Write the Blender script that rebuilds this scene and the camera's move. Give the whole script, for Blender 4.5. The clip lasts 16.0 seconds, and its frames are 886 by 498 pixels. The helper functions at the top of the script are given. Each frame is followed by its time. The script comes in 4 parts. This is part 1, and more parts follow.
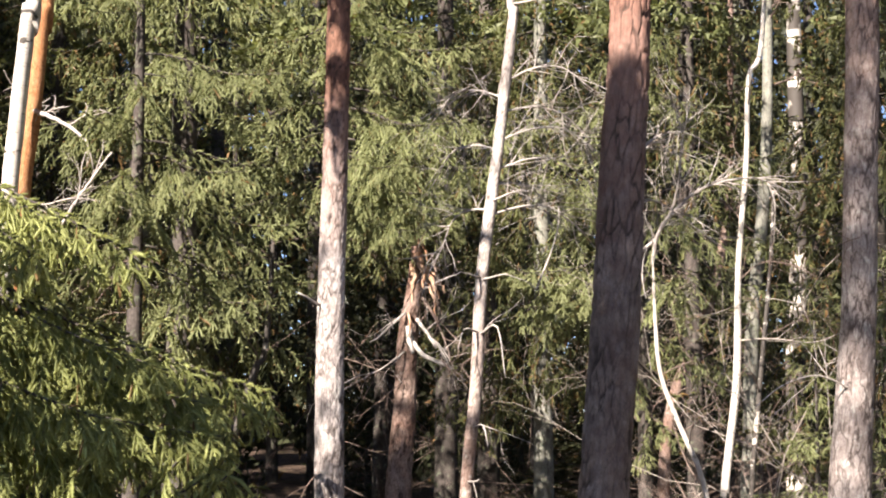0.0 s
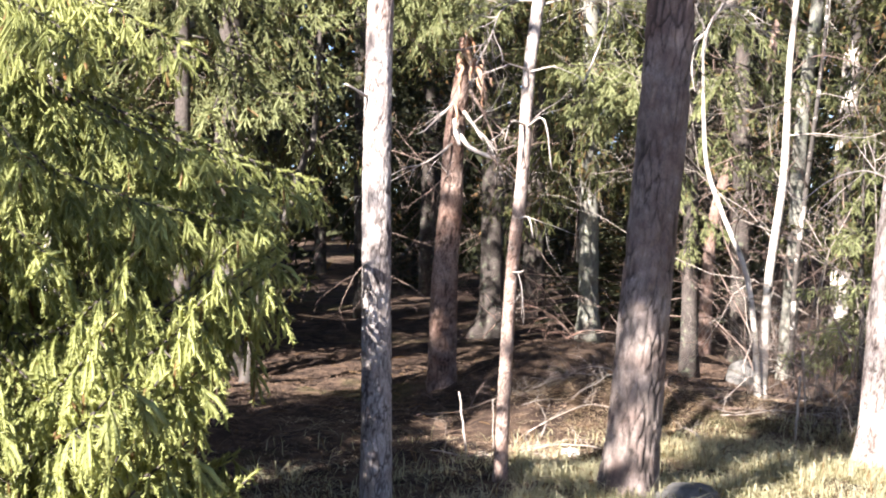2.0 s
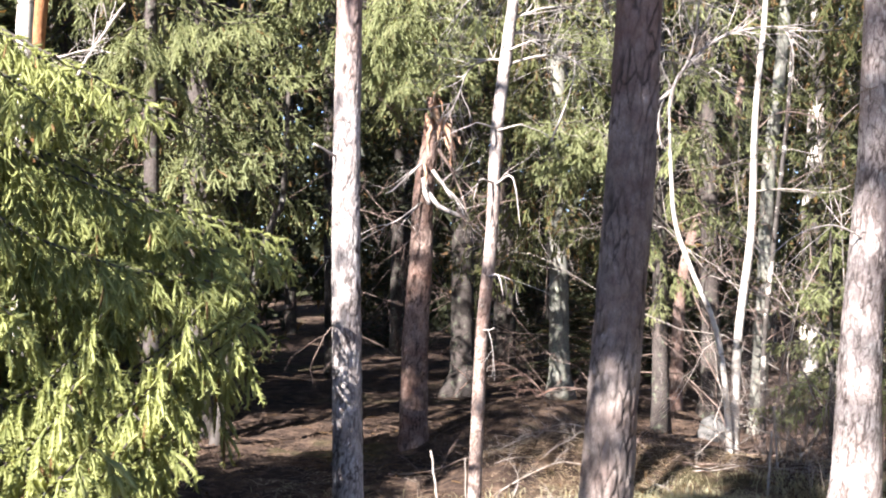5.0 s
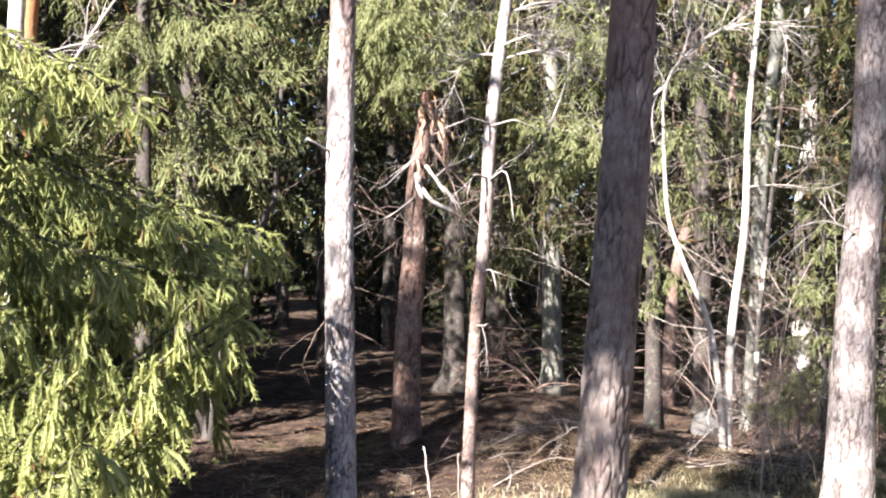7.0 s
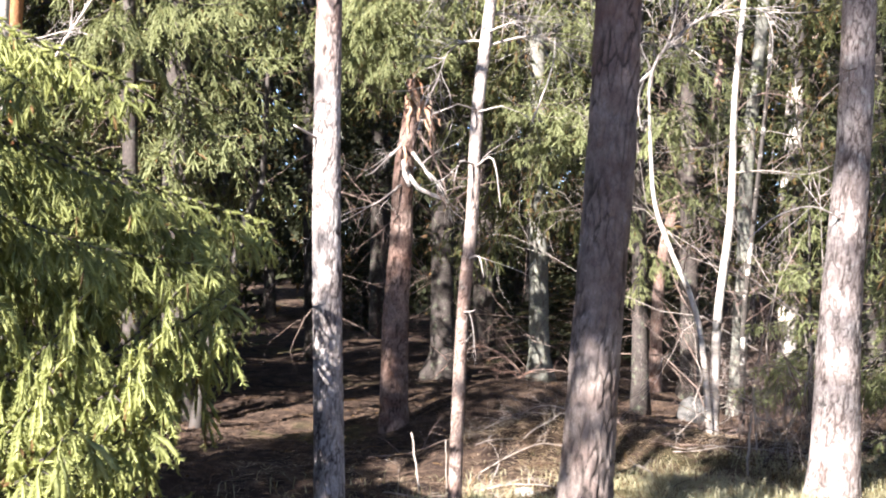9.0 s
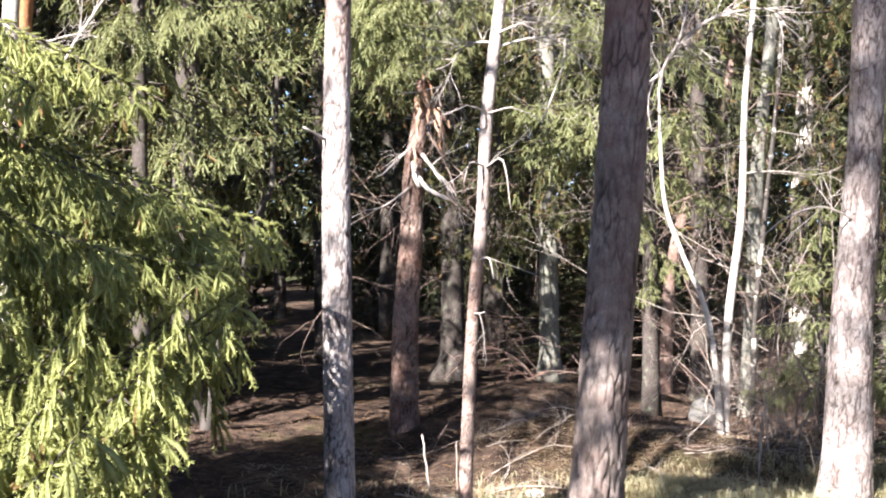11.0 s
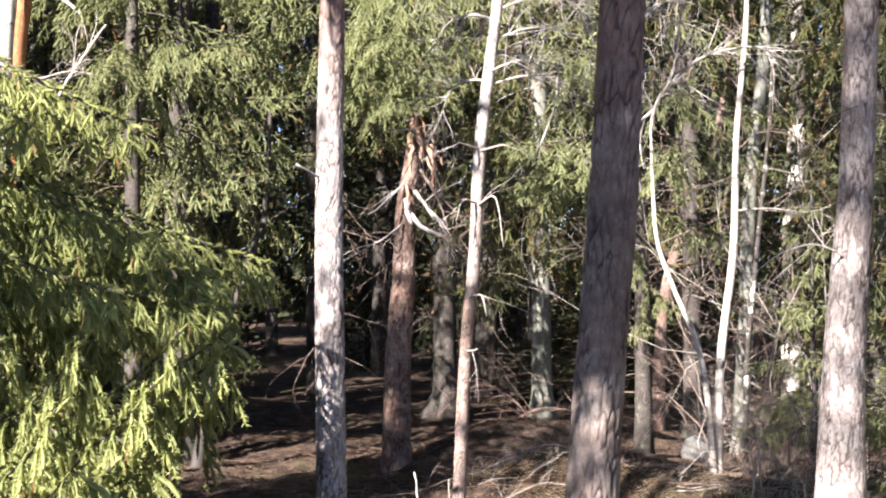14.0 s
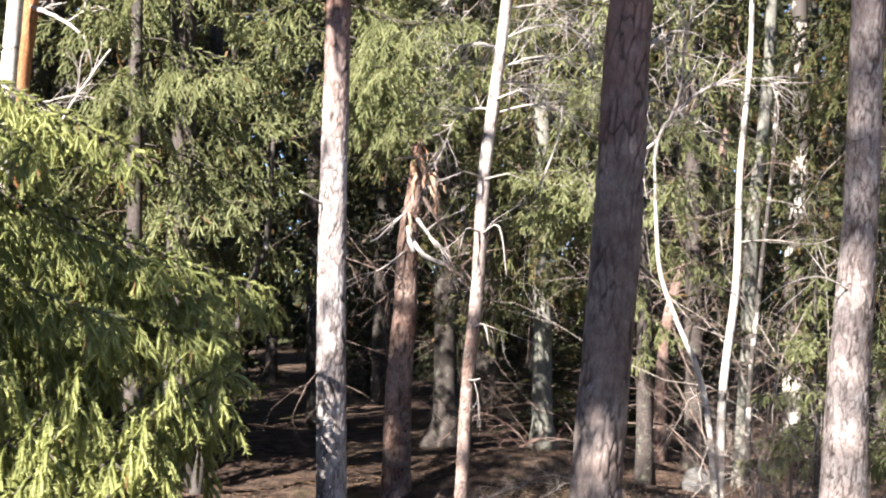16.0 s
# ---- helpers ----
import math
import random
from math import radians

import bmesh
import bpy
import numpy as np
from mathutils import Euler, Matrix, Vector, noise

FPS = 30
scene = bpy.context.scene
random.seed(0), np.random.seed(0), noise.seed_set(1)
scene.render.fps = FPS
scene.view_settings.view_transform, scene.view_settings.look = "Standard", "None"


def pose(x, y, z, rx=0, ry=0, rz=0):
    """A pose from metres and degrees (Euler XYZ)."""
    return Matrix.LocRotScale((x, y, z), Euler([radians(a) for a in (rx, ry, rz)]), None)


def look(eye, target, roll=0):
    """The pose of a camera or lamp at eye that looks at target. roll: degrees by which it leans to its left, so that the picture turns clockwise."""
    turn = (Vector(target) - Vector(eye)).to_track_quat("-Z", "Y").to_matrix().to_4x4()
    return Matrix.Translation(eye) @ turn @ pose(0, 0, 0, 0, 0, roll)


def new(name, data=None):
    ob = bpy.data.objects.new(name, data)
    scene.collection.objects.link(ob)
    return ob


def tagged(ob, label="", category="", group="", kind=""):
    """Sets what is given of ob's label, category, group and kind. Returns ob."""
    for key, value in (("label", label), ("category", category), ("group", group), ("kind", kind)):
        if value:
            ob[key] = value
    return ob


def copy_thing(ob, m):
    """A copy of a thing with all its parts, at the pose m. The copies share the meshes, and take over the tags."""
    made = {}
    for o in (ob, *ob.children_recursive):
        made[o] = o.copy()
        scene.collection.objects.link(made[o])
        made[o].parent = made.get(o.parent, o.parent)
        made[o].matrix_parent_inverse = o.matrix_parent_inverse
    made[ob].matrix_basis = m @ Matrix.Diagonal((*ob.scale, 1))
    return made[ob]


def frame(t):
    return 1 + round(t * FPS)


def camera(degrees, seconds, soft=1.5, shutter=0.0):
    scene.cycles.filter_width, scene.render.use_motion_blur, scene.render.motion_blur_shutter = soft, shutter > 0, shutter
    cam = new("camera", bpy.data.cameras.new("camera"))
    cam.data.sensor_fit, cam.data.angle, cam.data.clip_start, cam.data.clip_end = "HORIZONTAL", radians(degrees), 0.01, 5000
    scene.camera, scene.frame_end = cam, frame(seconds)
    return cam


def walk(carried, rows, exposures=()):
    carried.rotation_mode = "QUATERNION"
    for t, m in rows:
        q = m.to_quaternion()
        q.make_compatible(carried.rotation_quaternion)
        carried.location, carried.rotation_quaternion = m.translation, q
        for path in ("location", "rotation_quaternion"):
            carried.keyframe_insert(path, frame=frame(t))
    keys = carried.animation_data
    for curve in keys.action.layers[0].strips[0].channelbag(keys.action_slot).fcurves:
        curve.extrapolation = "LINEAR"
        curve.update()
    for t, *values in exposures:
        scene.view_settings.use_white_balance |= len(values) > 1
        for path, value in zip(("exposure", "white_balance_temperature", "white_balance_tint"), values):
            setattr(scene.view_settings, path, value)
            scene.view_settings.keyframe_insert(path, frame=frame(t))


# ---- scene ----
# ---------------------------------------------------------------- camera
cam = camera(33.57, 16.0, soft=2.0)
# seconds, place of the lens, then degrees: turn to the right, tilt up, lean
PATH = [
    (0, -0.000, 0.006, 1.610, 0.349, 6.311, 0.058),
    (0.5, 0.002, 0.005, 1.609, 0.124, 6.086, 0.196),
    (1, 0.007, -0.001, 1.609, 0.333, 5.617, 0.321),
    (1.5, 0.011, -0.006, 1.613, 0.106, 2.628, 0.428),
    (2, 0.004, -0.018, 1.600, -1.451, -1.733, 0.571),
    (2.5, 0.005, 0.001, 1.601, -1.033, -0.935, 0.441),
    (3, 0.003, -0.006, 1.597, -0.956, -0.304, 0.170),
    (3.5, 0.004, -0.011, 1.594, -0.939, -0.059, 0.249),
    (4, 0.005, 0.007, 1.594, -0.594, 0.421, 0.104),
    (4.2, 0.010, -0.020, 1.596, -0.369, 0.581, 0.057),
    (6.3, 0.003, -0.016, 1.597, -0.337, 0.463, -0.140),
    (6.5, 0.005, 0.006, 1.603, -0.271, 0.298, -0.018),
    (7, -0.000, 0.000, 1.600, 0.000, 0.375, 0.034),
    (7.5, -0.004, -0.022, 1.586, 0.047, 0.166, -0.005),
    (8, -0.008, -0.005, 1.591, 0.139, 0.118, -0.003),
    (8.5, -0.002, -0.014, 1.592, 0.150, -0.005, -0.111),
    (9, -0.002, -0.016, 1.591, 0.515, -0.096, -0.158),
    (11.5, 0.000, 0.001, 1.590, 0.076, 0.039, -0.350),
    (12, 0.012, -0.011, 1.601, 0.227, 1.202, -0.329),
    (12.5, 0.009, -0.003, 1.594, 0.326, 1.185, -0.395),
    (13, 0.007, -0.011, 1.595, 0.102, 1.394, -0.491),
    (13.5, 0.002, -0.022, 1.591, 0.250, 1.327, -0.421),
    (14, -0.005, -0.006, 1.597, 0.442, 1.374, -0.285),
    (14.5, -0.008, 0.004, 1.595, 0.481, 1.630, -0.225),
    (15, -0.020, 0.006, 1.589, 0.803, 2.237, -0.003),
    (15.5, -0.014, 0.015, 1.590, 0.592, 2.333, 0.131),
    (16, -0.020, 0.025, 1.601, 0.429, 2.462, 0.326),
]


def gaze(row):
    t, x, y, z, turn, tilt, lean = row
    a, b = radians(turn), radians(tilt)
    way = Vector((math.sin(a) * math.cos(b), math.cos(a) * math.cos(b), math.sin(b)))
    return t, look((x, y, z), Vector((x, y, z)) + way * 10, lean)


walk(cam, [gaze(r) for r in PATH], [(0, 1.88, 6600, 15), (1.4, 1.94, 6500, 15), (2.0, 2.55, 6200, 16), (3.5, 2.49, 5950, 16),
                                  (7, 2.43, 6050, 16), (12.5, 2.33, 6050, 16), (16, 2.18, 6150, 15)])

# ---------------------------------------------------------------- light
SUN_TURN, SUN_HEIGHT = 214.0, 37.0          # compass bearing (y = north) and height of the sun
world = bpy.data.worlds.new("sky")
scene.world = world
world.use_nodes = True
wn = world.node_tree
sky = wn.nodes.new("ShaderNodeTexSky")
sky.sky_type, sky.sun_disc = "NISHITA", False
sky.air_density, sky.dust_density = 0.45, 0.2
sky.sun_elevation, sky.sun_rotation = radians(SUN_HEIGHT), radians(SUN_TURN)
wn.links.new(sky.outputs[0], wn.nodes["Background"].inputs[0])
wn.nodes["Background"].inputs[1].default_value = 0.068
a, b = radians(SUN_TURN), radians(SUN_HEIGHT)
to_sun = Vector((math.sin(a) * math.cos(b), math.cos(a) * math.cos(b), math.sin(b)))
sun = new("sun", bpy.data.lights.new("sun", "SUN"))
sun.data.energy, sun.data.angle, sun.data.color = 5.0, radians(0.5), (1.0, 0.935, 0.85)
sun.matrix_world = look(to_sun * 60, (0, 0, 0))


# ---------------------------------------------------------------- materials
def material(name, rough=0.8, spec=0.3):
    m = bpy.data.materials.new(name)
    m.use_nodes = True
    t = m.node_tree
    p = t.nodes["Principled BSDF"]
    p.inputs["Roughness"].default_value = rough
    p.inputs["Specular IOR Level"].default_value = spec
    return m, t, p


def node(t, kind, links=None, **settings):
    n = t.nodes.new(kind)
    for k, v in settings.items():
        n.inputs[k.replace("_", " ")].default_value = v
    for k, v in (links or {}).items():
        t.links.new(v, n.inputs[k])
    return n


def ramp(t, fac, *stops):
    n = t.nodes.new("ShaderNodeValToRGB")
    while len(n.color_ramp.elements) < len(stops):
        n.color_ramp.elements.new(0.5)
    for e, (at, col) in zip(n.color_ramp.elements, stops):
        e.position, e.color = at, (*col, 1)
    t.links.new(fac, n.inputs[0])
    return n.outputs[0]


def mixed(t, fac, c1, c2, mode="MIX"):
    n = t.nodes.new("ShaderNodeMix")
    n.data_type, n.blend_type = "RGBA", mode
    for sock, val in ((n.inputs[0], fac), (n.inputs[6], c1), (n.inputs[7], c2)):
        if isinstance(val, (int, float)):
            sock.default_value = val
        elif isinstance(val, tuple):
            sock.default_value = (*val, 1)
        else:
            t.links.new(val, sock)
    return n.outputs[2]


def coords(t, sx=1, sy=1, sz=1):
    c = t.nodes.new("ShaderNodeTexCoord")
    m = t.nodes.new("ShaderNodeMapping")
    m.inputs["Scale"].default_value = (sx, sy, sz)
    t.links.new(c.outputs["Object"], m.inputs[0])
    return m.outputs[0]


def noisy(t, vec, scale, detail=6, rough=0.6):
    n = t.nodes.new("ShaderNodeTexNoise")
    n.inputs["Scale"].default_value, n.inputs["Detail"].default_value, n.inputs["Roughness"].default_value = scale, detail, rough
    t.links.new(vec, n.inputs["Vector"])
    return n.outputs["Fac"]


def bumped(t, p, height, strength=0.5, distance=0.01):
    n = node(t, "ShaderNodeBump", {"Height": height}, Strength=strength, Distance=distance)
    t.links.new(n.outputs[0], p.inputs["Normal"])


def bark(name, dark, mid, pale, upper=None, z0=2.0, z1=3.6, cell=26, stretch=0.3, lichen=None, rough=0.9, grain_share=0.8, crack=0.75):
    """Fissured bark; with upper, another tone higher on the stem, on most pines their thin flaky bark."""
    m, t, p = material(name, rough, 0.2)
    v = coords(t, 1, 1, stretch)
    vor = t.nodes.new("ShaderNodeTexVoronoi")
    vor.feature = "DISTANCE_TO_EDGE"
    vor.inputs["Scale"].default_value = cell
    t.links.new(mixed(t, 0.12, v, node(t, "ShaderNodeTexNoise", {"Vector": v}, Scale=18.0).outputs["Color"]), vor.inputs["Vector"])
    grain = noisy(t, coords(t, 1, 1, 0.45), 55, 8, 0.75)
    patches = noisy(t, coords(t), 5, 4)
    body = mixed(t, ramp(t, patches, (0.35, (0, 0, 0)), (0.65, (1, 1, 1))), mid, pale)
    body = mixed(t, ramp(t, grain, (0.3, (grain_share,) * 3), (0.7, (0, 0, 0))), body, dark)
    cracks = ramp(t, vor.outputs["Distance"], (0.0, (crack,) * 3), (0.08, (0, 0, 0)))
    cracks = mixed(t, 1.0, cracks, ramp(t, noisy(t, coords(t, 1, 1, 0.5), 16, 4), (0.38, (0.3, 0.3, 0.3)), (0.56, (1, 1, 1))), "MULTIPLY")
    small = t.nodes.new("ShaderNodeTexVoronoi")
    small.feature = "DISTANCE_TO_EDGE"
    small.inputs["Scale"].default_value = cell * 2.1
    t.links.new(mixed(t, 0.12, coords(t, 1, 1, stretch * 1.9), node(t, "ShaderNodeTexNoise", {"Vector": v}, Scale=40.0).outputs["Color"]), small.inputs["Vector"])
    body = mixed(t, ramp(t, small.outputs["Distance"], (0.0, (0.4, 0.4, 0.4)), (0.09, (0, 0, 0))), body, dark)
    if lichen:
        body = mixed(t, ramp(t, noisy(t, coords(t), 14, 8, 0.7), (0.55, (0, 0, 0)), (0.66, (0.7, 0.7, 0.7))), body, lichen)
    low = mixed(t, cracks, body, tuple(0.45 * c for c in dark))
    if upper:
        sep = t.nodes.new("ShaderNodeSeparateXYZ")
        t.links.new(coords(t), sep.inputs[0])
        h = node(t, "ShaderNodeMapRange", {"Value": sep.outputs["Z"]}, **{"From_Min": z0, "From_Max": z1}).outputs[0]
        flaky = mixed(t, ramp(t, noisy(t, coords(t, 1, 1, 0.5), 22, 8, 0.75), (0.38, (0, 0, 0)), (0.62, (1, 1, 1))), upper, tuple(0.5 * c for c in upper))
        low = mixed(t, h, low, flaky)
    # Groove depth of the mesh: dark cork and crack shade put into one colour
    fissure_shade = t.nodes.new("ShaderNodeAttribute")
    fissure_shade.attribute_name = "fissure_shade"
    low = mixed(t, fissure_shade.outputs["Fac"], low, tuple(0.5 * c for c in dark))
    t.links.new(low, p.inputs["Base Color"])
    hgt = node(t, "ShaderNodeMath", {0: vor.outputs["Distance"], 1: grain})
    hgt.operation = "ADD"
    bumped(t, p, hgt.outputs[0], 0.6, 0.006)
    return m


PINE_BARK = bark("pine_bark", (0.085, 0.06, 0.05), (0.46, 0.39, 0.35), (0.70, 0.64, 0.59), (0.27, 0.14, 0.095), 2.4, 3.4, 14, 0.34, (0.50, 0.49, 0.44), grain_share=0.6)
SCALY_PINE_BARK = bark("scaly_pine_bark", (0.085, 0.06, 0.05), (0.32, 0.26, 0.23), (0.54, 0.48, 0.44), (0.29, 0.17, 0.125), 2.8, 5.2, 14, 0.34, (0.50, 0.49, 0.44), grain_share=0.6)
# Pale flaky upper bark, made paler by sunlight put into its tone
THIN_PINE_BARK = bark("thin_pine_bark", (0.16, 0.10, 0.075), (0.36, 0.25, 0.20), (0.56, 0.46, 0.39), (0.64, 0.56, 0.49), 1.5, 2.6, 40, 0.35, (0.5, 0.48, 0.42))
BIG_BARK = bark("thick_pine_bark", (0.075, 0.06, 0.05), (0.17, 0.12, 0.10), (0.38, 0.32, 0.28), (0.30, 0.15, 0.105), 2.3, 4.2, 8, 0.36, grain_share=0.45, crack=0.25)
SPRUCE_BARK = bark("spruce_bark", (0.03, 0.025, 0.022), (0.085, 0.068, 0.058), (0.16, 0.135, 0.115), None, cell=34, stretch=0.6, lichen=(0.22, 0.25, 0.16))
GREY_BARK = bark("grey_bark", (0.12, 0.11, 0.09), (0.27, 0.26, 0.21), (0.40, 0.40, 0.33), None, cell=30, stretch=0.35, lichen=(0.36, 0.40, 0.26))
RED_BARK = bark("reddish_bark", (0.07, 0.04, 0.03), (0.25, 0.14, 0.10), (0.50, 0.38, 0.31), None, cell=30, stretch=0.4)
ORANGE_BARK = bark("orange_bark", (0.25, 0.10, 0.04), (0.50, 0.22, 0.09), (0.62, 0.35, 0.18), None, cell=30, stretch=0.5)


def birch_bark(name="birch_bark", dark=0.60, patch=6):
    m, t, p = material(name, 0.7, 0.3)
    v = coords(t)
    marks = noisy(t, coords(t, 1, 1, 7), 9, 5, 0.7)
    scars = noisy(t, coords(t, 1, 1, 1.6), patch, 4, 0.6)
    c = mixed(t, ramp(t, noisy(t, v, 12, 6), (0.3, (0, 0, 0)), (0.7, (1, 1, 1))), (0.66, 0.62, 0.55), (0.48, 0.41, 0.33))
    c = mixed(t, ramp(t, marks, (0.58, (0, 0, 0)), (0.66, (0.85, 0.85, 0.85))), c, (0.14, 0.11, 0.09))
    c = mixed(t, ramp(t, scars, (dark, (0, 0, 0)), (dark + 0.06, (1, 1, 1))), c, (0.07, 0.06, 0.05))
    t.links.new(c, p.inputs["Base Color"])
    bumped(t, p, marks, 0.3, 0.003)
    return m


def plain_wood(name, c1, c2, scale=30, rough=0.85):
    m, t, p = material(name, rough, 0.25)
    v = coords(t, 1, 1, 0.4)
    c = mixed(t, ramp(t, noisy(t, v, scale, 6, 0.7), (0.35, (0, 0, 0)), (0.65, (1, 1, 1))), c1, c2)
    t.links.new(c, p.inputs["Base Color"])
    bumped(t, p, noisy(t, v, scale * 3), 0.4, 0.003)
    return m


def foliage(name, dark, light, brown=0.04, through_light=0.4):
    """Needles: old dark ones, paler young ends, tone that drifts over a bough and from branch to branch, a few dead ones, some light let through."""
    m, t, p = material(name, 0.5, 0.25)
    g = t.nodes.new("ShaderNodeNewGeometry")
    o = t.nodes.new("ShaderNodeObjectInfo")
    tip = t.nodes.new("ShaderNodeAttribute")
    tip.attribute_name = "tip"
    total = None
    for value, weight in ((tip.outputs["Fac"], 0.42), (noisy(t, coords(t), 9.0, 3), 0.55), (noisy(t, coords(t), 1.6, 2), 0.35), (g.outputs["Random Per Island"], 0.30), (o.outputs["Random"], 0.15)):
        n = node(t, "ShaderNodeMath", {0: value})
        n.operation = "MULTIPLY_ADD"
        n.inputs[1].default_value = weight
        if total is None:
            n.inputs[2].default_value = -0.38
        else:
            t.links.new(total, n.inputs[2])
        total = n.outputs[0]
    n.use_clamp = True
    c = mixed(t, total, dark, light)
    late = node(t, "ShaderNodeMath", {0: g.outputs["Random Per Island"]})
    late.operation = "GREATER_THAN"
    late.inputs[1].default_value = 1 - brown
    c = mixed(t, late.outputs[0], c, (0.20, 0.12, 0.05))
    t.links.new(c, p.inputs["Base Color"])
    tr = t.nodes.new("ShaderNodeBsdfTranslucent")
    t.links.new(mixed(t, 1.0, c, (1.15, 1.12, 0.72), "MULTIPLY"), tr.inputs["Color"])
    mx = t.nodes.new("ShaderNodeMixShader")
    mx.inputs[0].default_value = through_light
    t.links.new(p.outputs[0], mx.inputs[1])
    t.links.new(tr.outputs[0], mx.inputs[2])
    t.links.new(mx.outputs[0], t.nodes["Material Output"].inputs["Surface"])
    return m


def forest_floor():
    m, t, p = material("forest_floor", 0.95, 0.15)
    v = coords(t)
    c = mixed(t, ramp(t, noisy(t, v, 1.7, 6, 0.65), (0.42, (0, 0, 0)), (0.58, (1, 1, 1))), (0.027, 0.018, 0.015), (0.085, 0.056, 0.039))
    c = mixed(t, ramp(t, noisy(t, v, 5, 8, 0.75), (0.47, (0, 0, 0)), (0.6, (0.9, 0.9, 0.9))), c, (0.22, 0.15, 0.10))
    c = mixed(t, ramp(t, noisy(t, v, 45, 8, 0.75), (0.4, (0, 0, 0)), (0.62, (0.75, 0.75, 0.75))), c, (0.06, 0.04, 0.03))
    c = mixed(t, ramp(t, noisy(t, v, 150, 4, 0.7), (0.62, (0, 0, 0)), (0.68, (1, 1, 1))), c, (0.24, 0.18, 0.125))
    c = mixed(t, ramp(t, noisy(t, v, 0.55, 6, 0.7), (0.56, (0, 0, 0)), (0.64, (0.35, 0.35, 0.35))), c, (0.12, 0.12, 0.04))
    t.links.new(c, p.inputs["Base Color"])
    h = node(t, "ShaderNodeMath", {0: noisy(t, v, 30, 8, 0.8), 1: noisy(t, v, 110, 5, 0.8)})
    bumped(t, p, h.outputs[0], 0.9, 0.03)
    return m


def stone_material():
    m, t, p = material("mossy_stone", 0.9, 0.3)
    v = coords(t)
    c = mixed(t, ramp(t, noisy(t, v, 25, 8, 0.7), (0.35, (0, 0, 0)), (0.65, (1, 1, 1))), (0.07, 0.068, 0.062), (0.15, 0.143, 0.13))
    c = mixed(t, ramp(t, noisy(t, v, 5, 6, 0.65), (0.60, (0, 0, 0)), (0.70, (0.8, 0.8, 0.8))), c, (0.06, 0.062, 0.028))
    t.links.new(c, p.inputs["Base Color"])
    bumped(t, p, noisy(t, v, 60, 8, 0.7), 0.7, 0.01)
    return m


BIRCH = birch_bark()
OLD_BIRCH = birch_bark("dark_birch_bark", 0.40)
DARK_BIRCH = birch_bark("blackened_birch_bark", 0.30, 2.6)
PATCHED_BIRCH = birch_bark("patched_birch_bark", 0.42, 1.3)
DEAD_WOOD = plain_wood("bleached_dead_wood", (0.33, 0.29, 0.255), (0.55, 0.49, 0.435))
TWIG = plain_wood("brown_twig", (0.14, 0.095, 0.075), (0.28, 0.21, 0.17))
TORN = plain_wood("torn_pine_wood", (0.50, 0.35, 0.24), (0.32, 0.14, 0.07), 16)
STICK = plain_wood("weathered_stick", (0.24, 0.20, 0.165), (0.48, 0.42, 0.36))
NEAR_NEEDLES = foliage("young_spruce_needles", (0.09, 0.11, 0.028), (0.56, 0.58, 0.22), 0.01, 0.42)
NEEDLES = foliage("spruce_needles", (0.065, 0.08, 0.022), (0.41, 0.43, 0.205), 0.03, 0.35)
# Darker copy of spruce_needles: shade of the back wood is in the colour
SHADED_NEEDLES = foliage("shaded_spruce_needles", (0.045, 0.052, 0.020), (0.22, 0.225, 0.085), 0.10, 0.3)
# Far crowns: the dimness of the deep wood is painted into the needles
FAR_SHADED_NEEDLES = foliage("shaded_far_spruce_needles", (0.030, 0.034, 0.018), (0.10, 0.105, 0.05), 0.08, 0.3)
PINE_NEEDLES = foliage("pine_needles", (0.05, 0.08, 0.03), (0.10, 0.14, 0.05), 0.05)
GRASS = foliage("dry_grass", (0.33, 0.31, 0.17), (0.68, 0.62, 0.45), 0.1, 0.3)
STRAW = foliage("dry_straw", (0.36, 0.26, 0.16), (0.74, 0.61, 0.43), 0.1, 0.15)
LITTER = foliage("dry_litter", (0.055, 0.035, 0.025), (0.24, 0.16, 0.105), 0.05, 0.05)
FLOOR = forest_floor()
STONE = stone_material()
PALE_STONE = plain_wood("pale_stone", (0.34, 0.31, 0.27), (0.52, 0.48, 0.42), 20)


# ---------------------------------------------------------------- mesh helpers
def mesh_of(name, verts, faces, mat, smooth=False, tip=None):
    """A mesh from numpy vertices and a list of face arrays (n x 3 or n x 4); tip: how near each vertex is to the young end of its shoot."""
    me = bpy.data.meshes.new(name)
    verts = np.asarray(verts, dtype=np.float32)
    faces = [np.asarray(f, dtype=np.int32) for f in faces if len(f)]
    sizes = np.concatenate([np.full(len(f), f.shape[1], dtype=np.int32) for f in faces])
    loops = np.concatenate([f.ravel() for f in faces])
    me.vertices.add(len(verts))
    me.vertices.foreach_set("co", verts.ravel())
    me.loops.add(len(loops))
    me.loops.foreach_set("vertex_index", loops)
    me.polygons.add(len(sizes))
    me.polygons.foreach_set("loop_start", np.concatenate([[0], np.cumsum(sizes)[:-1]]).astype(np.int32))
    if smooth:
        me.polygons.foreach_set("use_smooth", np.ones(len(sizes), dtype=bool))
    me.materials.append(mat)
    if tip is not None:
        me.attributes.new("tip", "FLOAT", "POINT").data.foreach_set("value", np.asarray(tip, dtype=np.float32))
    me.update(calc_edges=True)
    return me


def part(name, me, parent=None, label="", m=None):
    ob = new(name, me)
    if parent is not None:
        ob.parent = parent
    if m is not None:
        ob.matrix_basis = m
    return tagged(ob, label) if label else ob


def thing(name, x, y, z, label, category, group="", kind=""):
    ob = new(name)
    ob.empty_display_size = 0.1
    ob.location = (x, y, z)
    return tagged(ob, label, category, group, kind)


